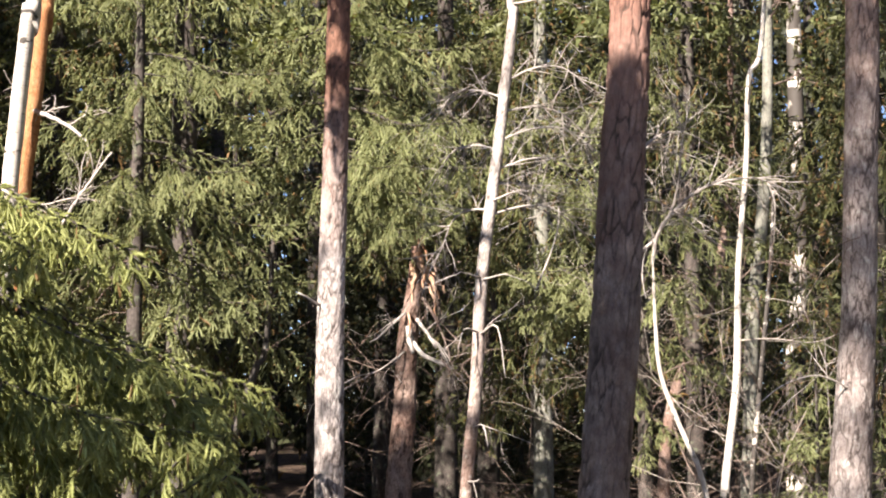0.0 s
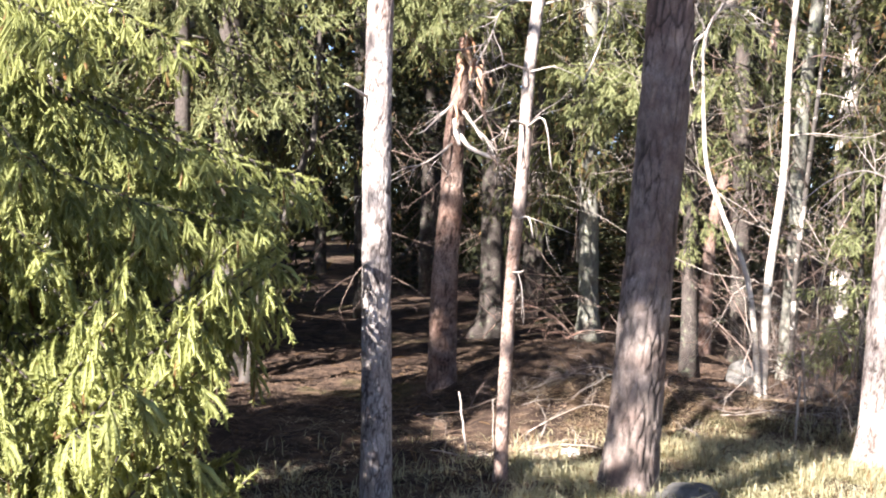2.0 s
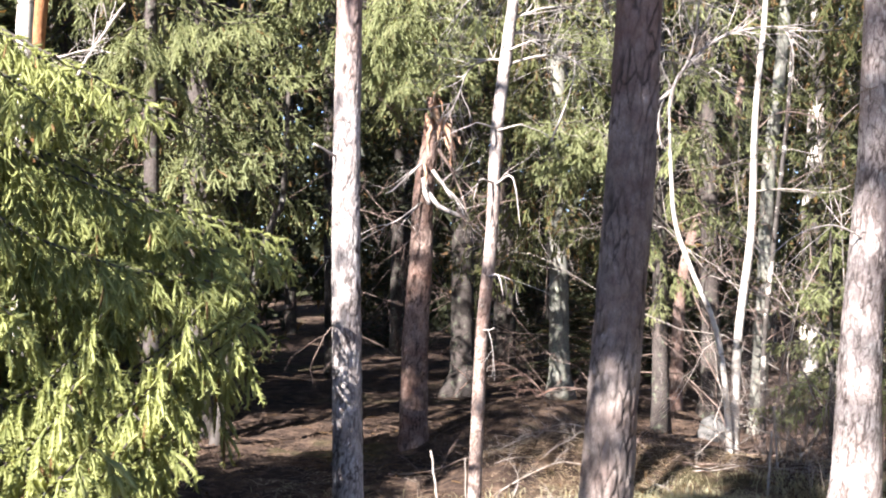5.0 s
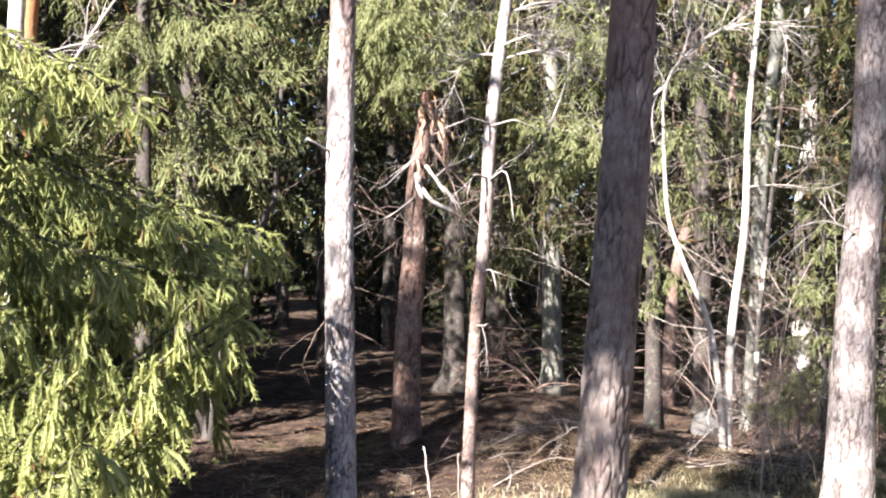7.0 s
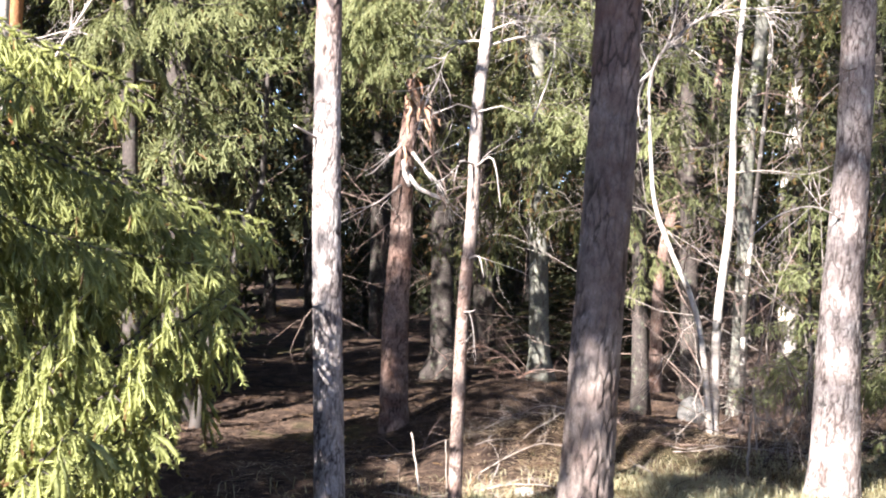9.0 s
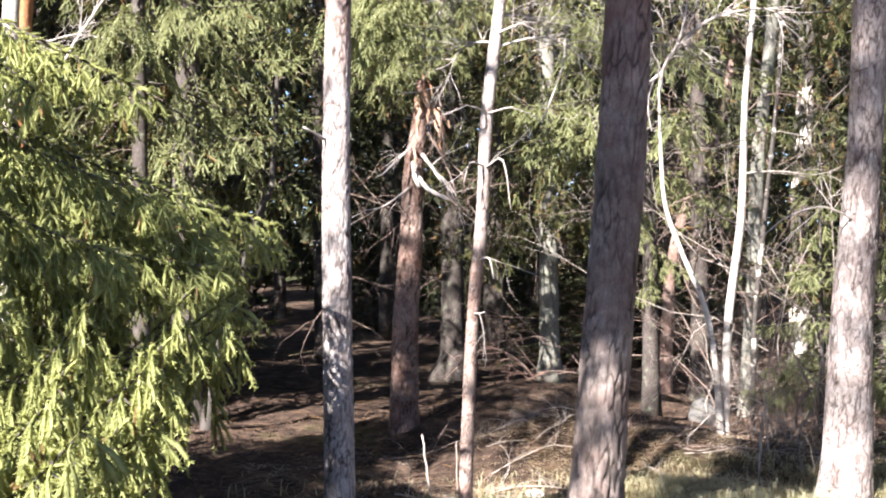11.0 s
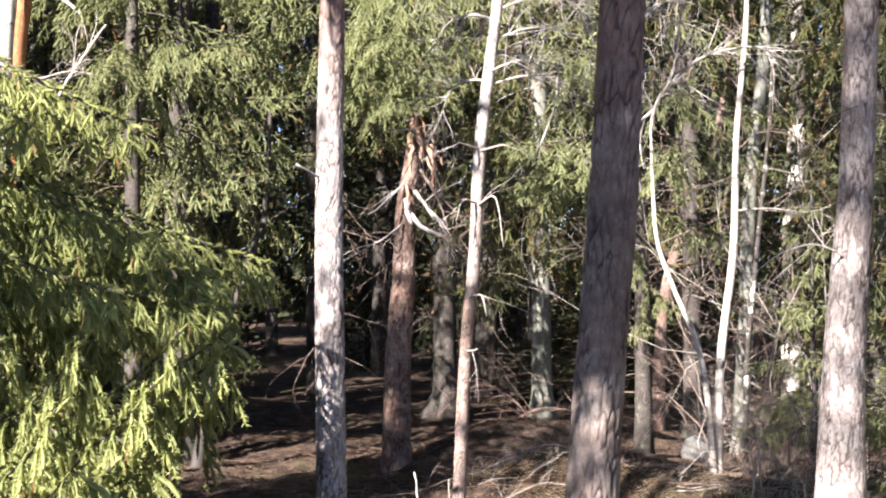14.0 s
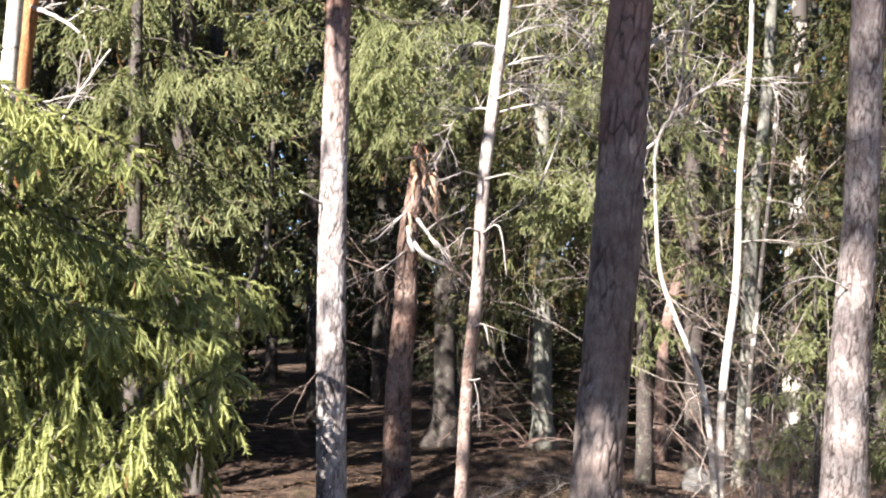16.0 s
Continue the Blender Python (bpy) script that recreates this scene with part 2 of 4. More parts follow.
class Pile:
    """Gathers tubes and triangles for one mesh."""

    def __init__(self):
        self.v, self.q, self.t, self.n = [], [], [], 0

    def add(self, v, quads=(), tris=()):
        self.v.append(np.asarray(v, dtype=np.float64))
        if len(quads):
            self.q.append(np.asarray(quads) + self.n)
        if len(tris):
            self.t.append(np.asarray(tris) + self.n)
        self.n += len(v)

    def tube(self, pts, radii, sides=5):
        pts = np.asarray(pts, dtype=np.float64)
        n = len(pts)
        radii = np.broadcast_to(np.asarray(radii, dtype=np.float64), (n,))
        d = np.gradient(pts, axis=0)
        d /= np.linalg.norm(d, axis=1)[:, None] + 1e-12
        ref = np.where(np.abs(d[:, 2:3]) > 0.8, np.array([[1.0, 0, 0]]), np.array([[0, 0, 1.0]]))
        if np.abs(d[:, 2]).mean() > 0.6:
            ref = np.tile([[1.0, 0, 0]], (n, 1))
        elif np.abs(d[:, 2]).max() < 0.95:
            ref = np.tile([[0, 0, 1.0]], (n, 1))
        u = np.cross(d, ref)
        u /= np.linalg.norm(u, axis=1)[:, None] + 1e-12
        w = np.cross(d, u)
        a = np.arange(sides) * 2 * np.pi / sides
        ring = pts[:, None] + radii[:, None, None] * (np.cos(a)[None, :, None] * u[:, None] + np.sin(a)[None, :, None] * w[:, None])
        i = np.arange((n - 1) * sides)
        r, c = i // sides, i % sides
        c2 = (c + 1) % sides
        quads = np.stack([r * sides + c, r * sides + c2, (r + 1) * sides + c2, (r + 1) * sides + c], 1)
        v = np.concatenate([ring.reshape(-1, 3), pts[:1], pts[-1:]])
        k = np.arange(sides)
        k2 = (k + 1) % sides
        base, top = n * sides, n * sides + 1
        tris = np.concatenate([np.stack([k2, k, np.full(sides, base)], 1), np.stack([(n - 1) * sides + k, (n - 1) * sides + k2, np.full(sides, top)], 1)])
        self.add(v, quads, tris)

    def mesh(self, name, mat, smooth=False):
        f = []
        if self.q:
            f.append(np.concatenate(self.q))
        if self.t:
            f.append(np.concatenate(self.t))
        return mesh_of(name, np.concatenate(self.v), f, mat, smooth)


def spline(pts, step):
    """Points along a smooth line through the given ones (rows of any width), about step apart."""
    p = np.asarray(pts, dtype=np.float64)
    p = np.concatenate([2 * p[:1] - p[1:2], p, 2 * p[-1:] - p[-2:-1]])
    out = []
    for i in range(1, len(p) - 2):
        n = max(2, int(np.linalg.norm((p[i + 1] - p[i])[:3]) / step))
        u = np.linspace(0, 1, n, endpoint=False)[:, None]
        a, b, c, d = p[i - 1], p[i], p[i + 1], p[i + 2]
        out.append(0.5 * (2 * b + (c - a) * u + (2 * a - 5 * b + 4 * c - d) * u * u + (3 * b - a - 3 * c + d) * u ** 3))
    return np.concatenate(out + [p[-2:-1]])


def ground_z(x, y):
    """Height of the forest floor."""
    x, y = np.asarray(x, dtype=np.float64), np.asarray(y, dtype=np.float64)
    z = 0.035 * np.sin(1.3 * x + 0.6) * np.sin(0.9 * y + 1.0) + 0.02 * np.sin(3.1 * x + 1.7 * y) + 0.012 * np.sin(6.3 * x - 5.1 * y + 2)
    z = z + 0.022 * np.sin(4.6 * x + 2.2 * y) * np.sin(5.7 * y - 2.9 * x + 1) + 0.010 * np.sin(11.3 * x + 3 * y) * np.sin(12.7 * y - 4 * x)
    z = z + 0.40 * np.exp(-((x - 0.75) / 0.9) ** 2 - ((y - 12.9) / 1.3) ** 2)      # mound
    z = z + 0.34 * np.exp(-((x - 1.0) / 0.95) ** 2 - ((y - 10.7) / 0.45) ** 2) - 0.08 * np.exp(-((x - 0.6) / 1.0) ** 2 - ((y - 11.7) / 0.4) ** 2)
    z = z + 0.10 * np.exp(-((x - 2.2) / 0.8) ** 2 - ((y - 10.6) / 0.9) ** 2)
    z = z + 0.03 * np.exp(-((y - 10.3) / 0.7) ** 2) * np.sin(7 * x + 4 * y) * np.sin(6.5 * y - 2.5 * x)
    far = np.clip((np.hypot(x, y) - 18) / 60, 0, 1)
    return z + far * (0.5 + 0.4 * np.sin(x * 0.13) * np.sin(y * 0.11)) * 1.2


def stem(pts, sides=10, step=0.15, rough=0.0, cell=0.0, seed=0, top=99.0, fine=0.014, flare=0.0, squat=0.27):
    """Trunk through rows of (x, y, z, radius), low end first; with cell, plates and fissures of that size stand out up to height top."""
    c = spline(pts, step)
    if cell:
        zs = np.concatenate([np.arange(c[0, 2], min(top, c[-1, 2]), fine), np.arange(min(top, c[-1, 2]), c[-1, 2] + 0.2, 0.25)])
        c = np.stack([np.interp(zs, c[:, 2], c[:, k]) for k in range(4)], 1)
    n = len(c)
    a = np.arange(sides) * 2 * np.pi / sides
    d = np.gradient(c[:, :3], axis=0)
    d /= np.linalg.norm(d, axis=1)[:, None]
    u = np.cross(np.tile([[0, 1.0, 0]], (n, 1)), d)
    u /= np.linalg.norm(u, axis=1)[:, None]
    w = np.cross(d, u)
    r = np.repeat(c[:, 3:4], sides, 1)
    z = np.repeat(c[:, 2:3], sides, 1) - c[0, 2]
    if flare:
        r = r * (1 + flare * np.exp(-z / 0.13) * (0.75 + 0.35 * np.sin(5 * a + seed)[None]))
    r = r * (1 + 0.03 * np.sin(2 * a + seed + z * 0.9) + 0.02 * np.sin(3 * a + 2.1 * z + seed))
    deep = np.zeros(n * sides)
    if cell:
        k = 1.0 / cell
        amp = rough
        zz, rr = z.ravel(), r.ravel()
        co, si = np.tile(np.cos(a), n), np.tile(np.sin(a), n)
        bump = np.zeros(n * sides)
        for i in range(n * sides):
            if zz[i] > top:
                break
            q = Vector((co[i] * rr[i] * k + seed, si[i] * rr[i] * k, zz[i] * k * squat))
            q += 0.28 * noise.noise_vector(q * 1.7)
            dist = noise.voronoi(q)[0]
            e = dist[1] - dist[0]
            bump[i] = min(1.0, e / 0.2) - 0.8 + 0.30 * noise.noise(q * 3.1) + 0.35 * noise.noise(q * 0.8)
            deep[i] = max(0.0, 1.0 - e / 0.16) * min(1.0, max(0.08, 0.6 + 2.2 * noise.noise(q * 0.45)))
        r = r + amp * bump.reshape(n, sides)
    elif rough:
        rng = np.random.RandomState(seed)
        r = r * (1 + rough * rng.uniform(-1, 1, r.shape))
    ring = c[:, None, :3] + r[:, :, None] * (np.cos(a)[None, :, None] * u[:, None] + np.sin(a)[None, :, None] * w[:, None])
    i = np.arange((n - 1) * sides)
    row, col = i // sides, i % sides
    c2 = (col + 1) % sides
    quads = np.stack([row * sides + col, row * sides + c2, (row + 1) * sides + c2, (row + 1) * sides + col], 1)
    v = np.concatenate([ring.reshape(-1, 3), c[-1:, :3]])
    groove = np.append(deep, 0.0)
    kk = np.arange(sides)
    tris = np.stack([(n - 1) * sides + kk, (n - 1) * sides + (kk + 1) % sides, np.full(sides, n * sides)], 1)
    return v, quads, tris, groove


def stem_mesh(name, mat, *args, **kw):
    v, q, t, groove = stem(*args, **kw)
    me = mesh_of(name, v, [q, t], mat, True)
    me.attributes.new("fissure_shade", "FLOAT", "POINT").data.foreach_set("value", groove.astype(np.float32))
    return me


# ---------------------------------------------------------------- foliage helpers
def needle_tris(p0, p1, per_metre, length, width, rng, spread=0.85):
    """One thin triangle for each needle, all round the shoots from p0 to p1."""
    p0, p1 = np.asarray(p0), np.asarray(p1)
    ln = np.linalg.norm(p1 - p0, axis=1)
    cnt = np.maximum(1, (ln * per_metre + rng.uniform(0, 1, len(ln))).astype(int))
    k = np.repeat(np.arange(len(ln)), cnt)
    n = len(k)
    u = rng.uniform(0, 1.02, n)[:, None]
    ax = ((p1 - p0) / (ln[:, None] + 1e-9))[k]
    pos = p0[k] + (p1 - p0)[k] * u
    rad = rng.normal(size=(n, 3))
    rad -= (rad * ax).sum(1)[:, None] * ax
    rad /= np.linalg.norm(rad, axis=1)[:, None] + 1e-9
    way = ax * 0.65 + rad * spread
    way /= np.linalg.norm(way, axis=1)[:, None]
    side = np.cross(way, rng.normal(size=(n, 3)))
    side /= np.linalg.norm(side, axis=1)[:, None] + 1e-9
    ll = (length * rng.uniform(0.75, 1.2, n))[:, None]
    v = np.stack([pos - side * width / 2, pos + side * width / 2, pos + way * ll], 1).reshape(-1, 3)
    return v, np.arange(3 * n).reshape(-1, 3), k, u[:, 0]


def fingers(p0, p1, p2, t0, t1, thick, per_metre, nlen, nwid, rng, spread):
    """Needled shoots through p0, p1, p2: a slim core of dense needles with loose ones all round it. Gives vertices, faces and the tip value."""
    n = len(p0)
    ax = p2 - p0
    ax /= np.linalg.norm(ax, axis=1)[:, None] + 1e-9
    e = np.cross(ax, rng.normal(size=(n, 3)))
    e /= np.linalg.norm(e, axis=1)[:, None] + 1e-9
    g = np.cross(ax, e)
    r = thick / 2 * rng.uniform(0.75, 1.2, (n, 1))
    rings = []
    for centre, f in ((p0, 0.6), (p1, 1.0), (p1 + (p2 - p1) * 0.75, 0.75)):
        for a in (0.0, 2.094, 4.189):
            rings.append(centre + r * f * (math.cos(a) * e + math.sin(a) * g))
    core = np.stack(rings + [p2 + ax * thick * 0.5], 1).reshape(-1, 3)
    ctip = np.stack([t0] * 3 + [(t0 + t1) / 2] * 3 + [t0 + (t1 - t0) * 0.85] * 3 + [t1], 1).reshape(-1)
    o = np.arange(n)[:, None] * 10
    f = []
    for b in (0, 3):
        for i in range(3):
            j = (i + 1) % 3
            f += [o + np.array([[b + i, b + j, b + 3 + j]]), o + np.array([[b + i, b + 3 + j, b + 3 + i]])]
    f += [o + np.array([[6 + i, 6 + (i + 1) % 3, 9]]) for i in range(3)]
    tm = (t0 + t1) / 2
    v, t, k, u = needle_tris(np.concatenate([p0, p1]), np.concatenate([p1, p2]), per_metre, nlen, nwid, rng, spread)
    a, b = np.concatenate([t0, tm]), np.concatenate([tm, t1])
    ntip = np.repeat(a[k] + (b - a)[k] * u, 3)
    return np.concatenate([core, v]), np.concatenate(f + [t + len(core)]), np.concatenate([ctip, ntip])


def bough(length, rng, gap, sub_gap, per_metre, nlen, nwid, hang, sag, lift, needles, reach=0.36, finger=0.05, spread=0.6, start=0.16, thick=0.02, name="branch"):
    """Spruce limb that sags and lifts its end; from it twigs on both sides, bowed down by hang, each set with needled shoots.
    The base is at the origin, the limb goes outwards along x. Gives the limb's mesh and the needles' mesh."""
    s = np.linspace(0, 1, 16)
    wob = rng.uniform(-1, 1, 3)
    limb = np.stack([length * (s - 0.10 * sag * s ** 2), 0.05 * length * np.sin(3 * s + 3 * wob[0]) * s,
                     length * (-sag * s ** 1.35 + lift * s ** 3.5) + 0.012 * length * np.sin(9 * s + wob[1])], 1)
    wood = Pile()
    wood.tube(limb, 0.007 * length ** 0.7 * (1 - 0.86 * s) + 0.0015, 6)
    down = np.array([0, 0, -1.0])
    rows = []                                   # shoots: three places, then how near to the young end both ends are

    def shoot(q, d, ln, droop, t0=0.0, t1=1.0):
        mid = q + d * ln * 0.5 + down * 0.10 * ln * droop
        rows.append((q, mid, mid + d * ln * 0.42 + down * 0.30 * ln * droop, t0, t1))

    pos, side = start, 1 if wob[2] > 0 else -1
    while pos < 0.985:
        p = np.array([np.interp(pos, s, limb[:, k]) for k in range(3)])
        ahead = np.array([np.interp(min(1, pos + 0.05), s, limb[:, k]) for k in range(3)]) - p
        ahead /= np.linalg.norm(ahead)
        across = np.array([-ahead[1], ahead[0], 0]) * side
        for sg in (-1, 1):                      # short shoots that clothe the limb
            a = radians(rng.uniform(25, 60))
            shoot(p, ahead * math.cos(a) + across * sg * math.sin(a) * 0.8 - down * rng.uniform(-0.2, 0.45), finger * rng.uniform(0.7, 1.3), 0.2, 0.1, 0.8)
        lt = (reach * length * (1 - pos) ** 0.75 * min(1.0, 0.30 + 2.2 * pos) + 0.07) * rng.uniform(0.5, 1.25)
        ang = radians(rng.uniform(36, 64))
        d = ahead * math.cos(ang) + across * math.sin(ang) + down * rng.uniform(-0.05, 0.25)
        u = np.linspace(0, 1, 7)[:, None]
        bow = hang * rng.uniform(0.65, 1.3)
        tw = p + (d * (u - 0.34 * min(bow, 1.3) * u ** 2) + down * bow * u ** 1.4) * lt + rng.normal(size=(7, 3)) * 0.004 * u
        wood.tube(tw[::2], 0.0032 * (1 - 0.7 * u[::2, 0]), 3)
        for k in (1, 3):
            rows.append((tw[k], tw[k + 1], tw[k + 2], 0.1, 0.35))
        rows.append((tw[5], tw[6], tw[6] + (tw[6] - tw[5]) * 0.5 + down * 0.01, 0.35, 1.0))
        n = max(1, round(lt / sub_gap))
        for j in range(n):
            uu = 0.15 + 0.8 * (j + rng.uniform(0.2, 0.8)) / n
            q = np.array([np.interp(uu, u[:, 0], tw[:, k]) for k in range(3)])
            i = min(5, int(uu * 6))
            way = tw[i + 1] - tw[i]
            way /= np.linalg.norm(way)
            lat = ahead - way * float(ahead @ way)
            lat /= np.linalg.norm(lat) + 1e-6
            for sg in (-1, 1):
                if rng.uniform() > 0.08:
                    a = radians(rng.uniform(24, 48))
                    shoot(q, way * math.cos(a) + lat * sg * math.sin(a) + rng.normal(size=3) * 0.10, (0.26 * lt * (1 - uu) ** 0.8 + finger) * rng.uniform(0.6, 1.25), hang)
        pos += gap / length * rng.uniform(0.7, 1.3)
        side = -side
    shoot(limb[-2], ahead, 0.06 + finger, 0.0, 0.4, 1.0)
    p0, p1, p2, t0, t1 = (np.array([r[k] for r in rows]) for k in range(5))
    v, t, tip = fingers(p0, p1, p2, t0, t1, thick, per_metre, nlen, nwid, rng, spread)
    return wood.mesh(name, SPRUCE_BARK), mesh_of("needles", v, [t], needles, tip=tip)


def bare_twigs(pile, start, way, length, radius, rng, depth=3, bend=0.25, sag=-0.05, kids=4):
    """A forked dead branch with crooked twigs, added to a pile of tubes."""
    n = 6
    p, d = np.array(start, dtype=float), np.array(way, dtype=float)
    d /= np.linalg.norm(d)
    pts = [p]
    for i in range(n):
        d = d + rng.normal(size=3) * bend * 0.4 + np.array([0, 0, sag])
        d /= np.linalg.norm(d)
        p = p + d * length / n
        pts.append(p)
    pts = np.array(pts)
    pile.tube(pts, np.linspace(radius, radius * 0.35, n + 1), 4 if radius > 0.004 else 3)
    if depth > 0:
        for i in range(kids):
            k = rng.randint(1, n + 1)
            dd = pts[k] - pts[k - 1]
            dd = dd / np.linalg.norm(dd) + rng.normal(size=3) * 0.65
            bare_twigs(pile, pts[k], dd, length * rng.uniform(0.35, 0.65), radius * 0.5, rng, depth - 1, bend, sag, kids)
    return pts


# ---------------------------------------------------------------- ground
def axis(parts):
    return np.unique(np.concatenate([np.linspace(a, b, n) for a, b, n in parts]).round(4))


gx = axis([(-900, -60, 12), (-60, -6, 40), (-6, 8, 150), (8, 60, 40), (60, 900, 12)])
gy = axis([(-900, -20, 12), (-20, 6, 24), (6, 18, 130), (18, 80, 60), (80, 900, 14)])
GX, GY = np.meshgrid(gx, gy)
rng = np.random.RandomState(3)
GZ = ground_z(GX, GY)
near = (GX > -6) & (GX < 8) & (GY > 6) & (GY < 18)
GZ = GZ + near * rng.uniform(-0.012, 0.012, GZ.shape)
nx, ny = len(gx), len(gy)
i = np.arange((nx - 1) * (ny - 1))
r, c = i // (nx - 1), i % (nx - 1)
q = np.stack([r * nx + c, r * nx + c + 1, (r + 1) * nx + c + 1, (r + 1) * nx + c], 1)
ground = new("ground", mesh_of("ground", np.stack([GX, GY, GZ], 2).reshape(-1, 3), [q], FLOOR, True))
tagged(ground, "uneven forest floor of brown needles, moss and litter", "ground", kind="structure")


# ---------------------------------------------------------------- pines
def pine_crown(height, radius, rng, count=46):
    """High, ragged crown: limbs that end in round tufts of long needles."""
    a0, a1 = [], []
    for k in range(count):
        z = height * rng.uniform(0.62, 1.0)
        reach = radius * (1.15 - (z / height - 0.62) * 2.0) * rng.uniform(0.3, 1.0) + 0.2
        a = rng.uniform(0, 6.283)
        p = np.array([reach * math.cos(a), reach * math.sin(a), z + 0.2 * reach])
        for j in range(16):
            e = p + rng.normal(size=3) * 0.3
            a0.append(e), a1.append(e + rng.normal(size=3) * 0.12 + np.array([0, 0, 0.1]))
    return needle_tris(np.array(a0), np.array(a1), 60, 0.09, 0.02, rng)[:2]


def pine(name, label, pts, mat, sides, cell, amp, seed, top, tall, flare=0.25, group="pines", squat=0.27):
    """pts: rows of (x, z, radius) at one distance y, given by the first entry; then the stem goes on to its crown."""
    y, rows = pts
    x0, z0, r0 = rows[0]
    base = float(ground_z(x0, y)) - 0.08
    t = thing(name, x0, y, base, label, "pine tree", group)
    line = [(x0, y, base, r0)] + [(x, y + 0.0 * z, z, r) for x, z, r in rows[1:]]
    xl, zl, rl = rows[-1]
    lean = (rows[-1][0] - rows[-2][0]) / (rows[-1][1] - rows[-2][1]) * 0.5
    line += [(xl + lean * (tall * 0.4 - zl), y, tall * 0.45, rl * 0.85), (xl + lean * (tall * 0.5), y, tall * 0.98, 0.02)]
    line = [(x - x0, yy - y, z - base, r) for x, yy, z, r in line]
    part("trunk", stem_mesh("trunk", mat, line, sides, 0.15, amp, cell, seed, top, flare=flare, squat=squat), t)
    rg = np.random.RandomState(seed)
    v, f = pine_crown(tall, 1.5, rg)
    v[:, 0] += line[-1][0]
    part("crown", mesh_of("crown", v, [f], PINE_NEEDLES), t)
    return t, line


PINE_A = (7.5, [(-0.52, 0.0, 0.087), (-0.52, 0.41, 0.081), (-0.53, 1.77, 0.072), (-0.51, 2.92, 0.063), (-0.50, 3.71, 0.059)])
PINE_B = (8.3, [(0.13, 0.0, 0.046), (0.14, 0.28, 0.040), (0.18, 1.15, 0.037), (0.24, 1.79, 0.036), (0.27, 2.36, 0.035), (0.36, 3.06, 0.032), (0.46, 3.93, 0.027)])
PINE_C = (8.0, [(0.82, 0.0, 0.175), (0.85, 0.33, 0.150), (0.91, 1.16, 0.134), (0.99, 2.09, 0.128), (1.04, 3.01, 0.120), (1.09, 3.85, 0.110)])
PINE_R = (9.2, [(2.50, 0.00, 0.171), (2.54, 0.21, 0.156), (2.58, 1.10, 0.133), (2.66, 2.16, 0.113), (2.71, 3.22, 0.106), (2.75, 4.19, 0.103)])
pine_a, line_a = pine("pine_tree", "slender pine with grey flaking bark, reddish higher up", PINE_A, PINE_BARK, 84, 0.034, 0.004, 11, 4.3, 13, squat=0.55)
pine_b, line_b = pine("pine_tree", "thin young pine with pale peeling bark, leaning", PINE_B, THIN_PINE_BARK, 36, 0.018, 0.002, 23, 4.6, 8, squat=0.5)
pine_c, line_c = pine("pine_tree", "thick pine with dark fissured bark and flared foot", PINE_C, BIG_BARK, 120, 0.050, 0.012, 37, 4.5, 16)
pine_r, line_r = pine("pine_tree", "stout pine with sunlit scaly bark, leaning slightly", PINE_R, SCALY_PINE_BARK, 96, 0.042, 0.006, 41, 4.7, 15, squat=0.3)


# ---------------------------------------------------------------- spruces
def branch_set(lengths, seed, **kw):
    rg = np.random.RandomState(seed)
    return [(ln, *bough(ln, rg, **kw)) for ln in lengths for _ in range(2)]


SLOPING_SET = branch_set([0.6, 1.0, 1.5, 2.0], 6, gap=0.046, sub_gap=0.055, per_metre=430, nlen=0.020, nwid=0.0046, hang=0.95, sag=0.62, lift=0.20, needles=NEAR_NEEDLES, reach=0.26, finger=0.060, thick=0.015, spread=0.95)
CURTAIN_SET = branch_set([0.6, 1.0, 1.5, 2.0], 7, gap=0.044, sub_gap=0.055, per_metre=430, nlen=0.020, nwid=0.0046, hang=1.35, sag=0.36, lift=0.34, needles=NEAR_NEEDLES, reach=0.25, finger=0.065, thick=0.015, spread=0.95)
NEAR_SET = branch_set([0.3, 0.6, 1.0, 1.5], 5, gap=0.060, sub_gap=0.055, per_metre=190, nlen=0.028, nwid=0.0060, hang=0.7, sag=0.36, lift=0.16, needles=NEEDLES, reach=0.36, finger=0.055, thick=0.012, spread=0.8)
MID_SET = branch_set([0.7, 1.2, 1.8], 8, gap=0.085, sub_gap=0.080, per_metre=75, nlen=0.036, nwid=0.0115, hang=0.8, sag=0.40, lift=0.20, needles=NEEDLES, reach=0.32, finger=0.075, thick=0.014, spread=0.8)
BACK_SET = branch_set([0.7, 1.2, 1.8], 18, gap=0.11, sub_gap=0.11, per_metre=45, nlen=0.050, nwid=0.017, hang=1.0, sag=0.45, lift=0.20, needles=SHADED_NEEDLES, reach=0.30, finger=0.09, thick=0.018, spread=0.8)
SHADE_SET = branch_set([0.8, 1.4, 2.0], 28, gap=0.11, sub_gap=0.11, per_metre=18, nlen=0.07, nwid=0.036, hang=0.9, sag=0.42, lift=0.20, needles=SHADED_NEEDLES, reach=0.32, finger=0.09, thick=0.03, spread=0.8)


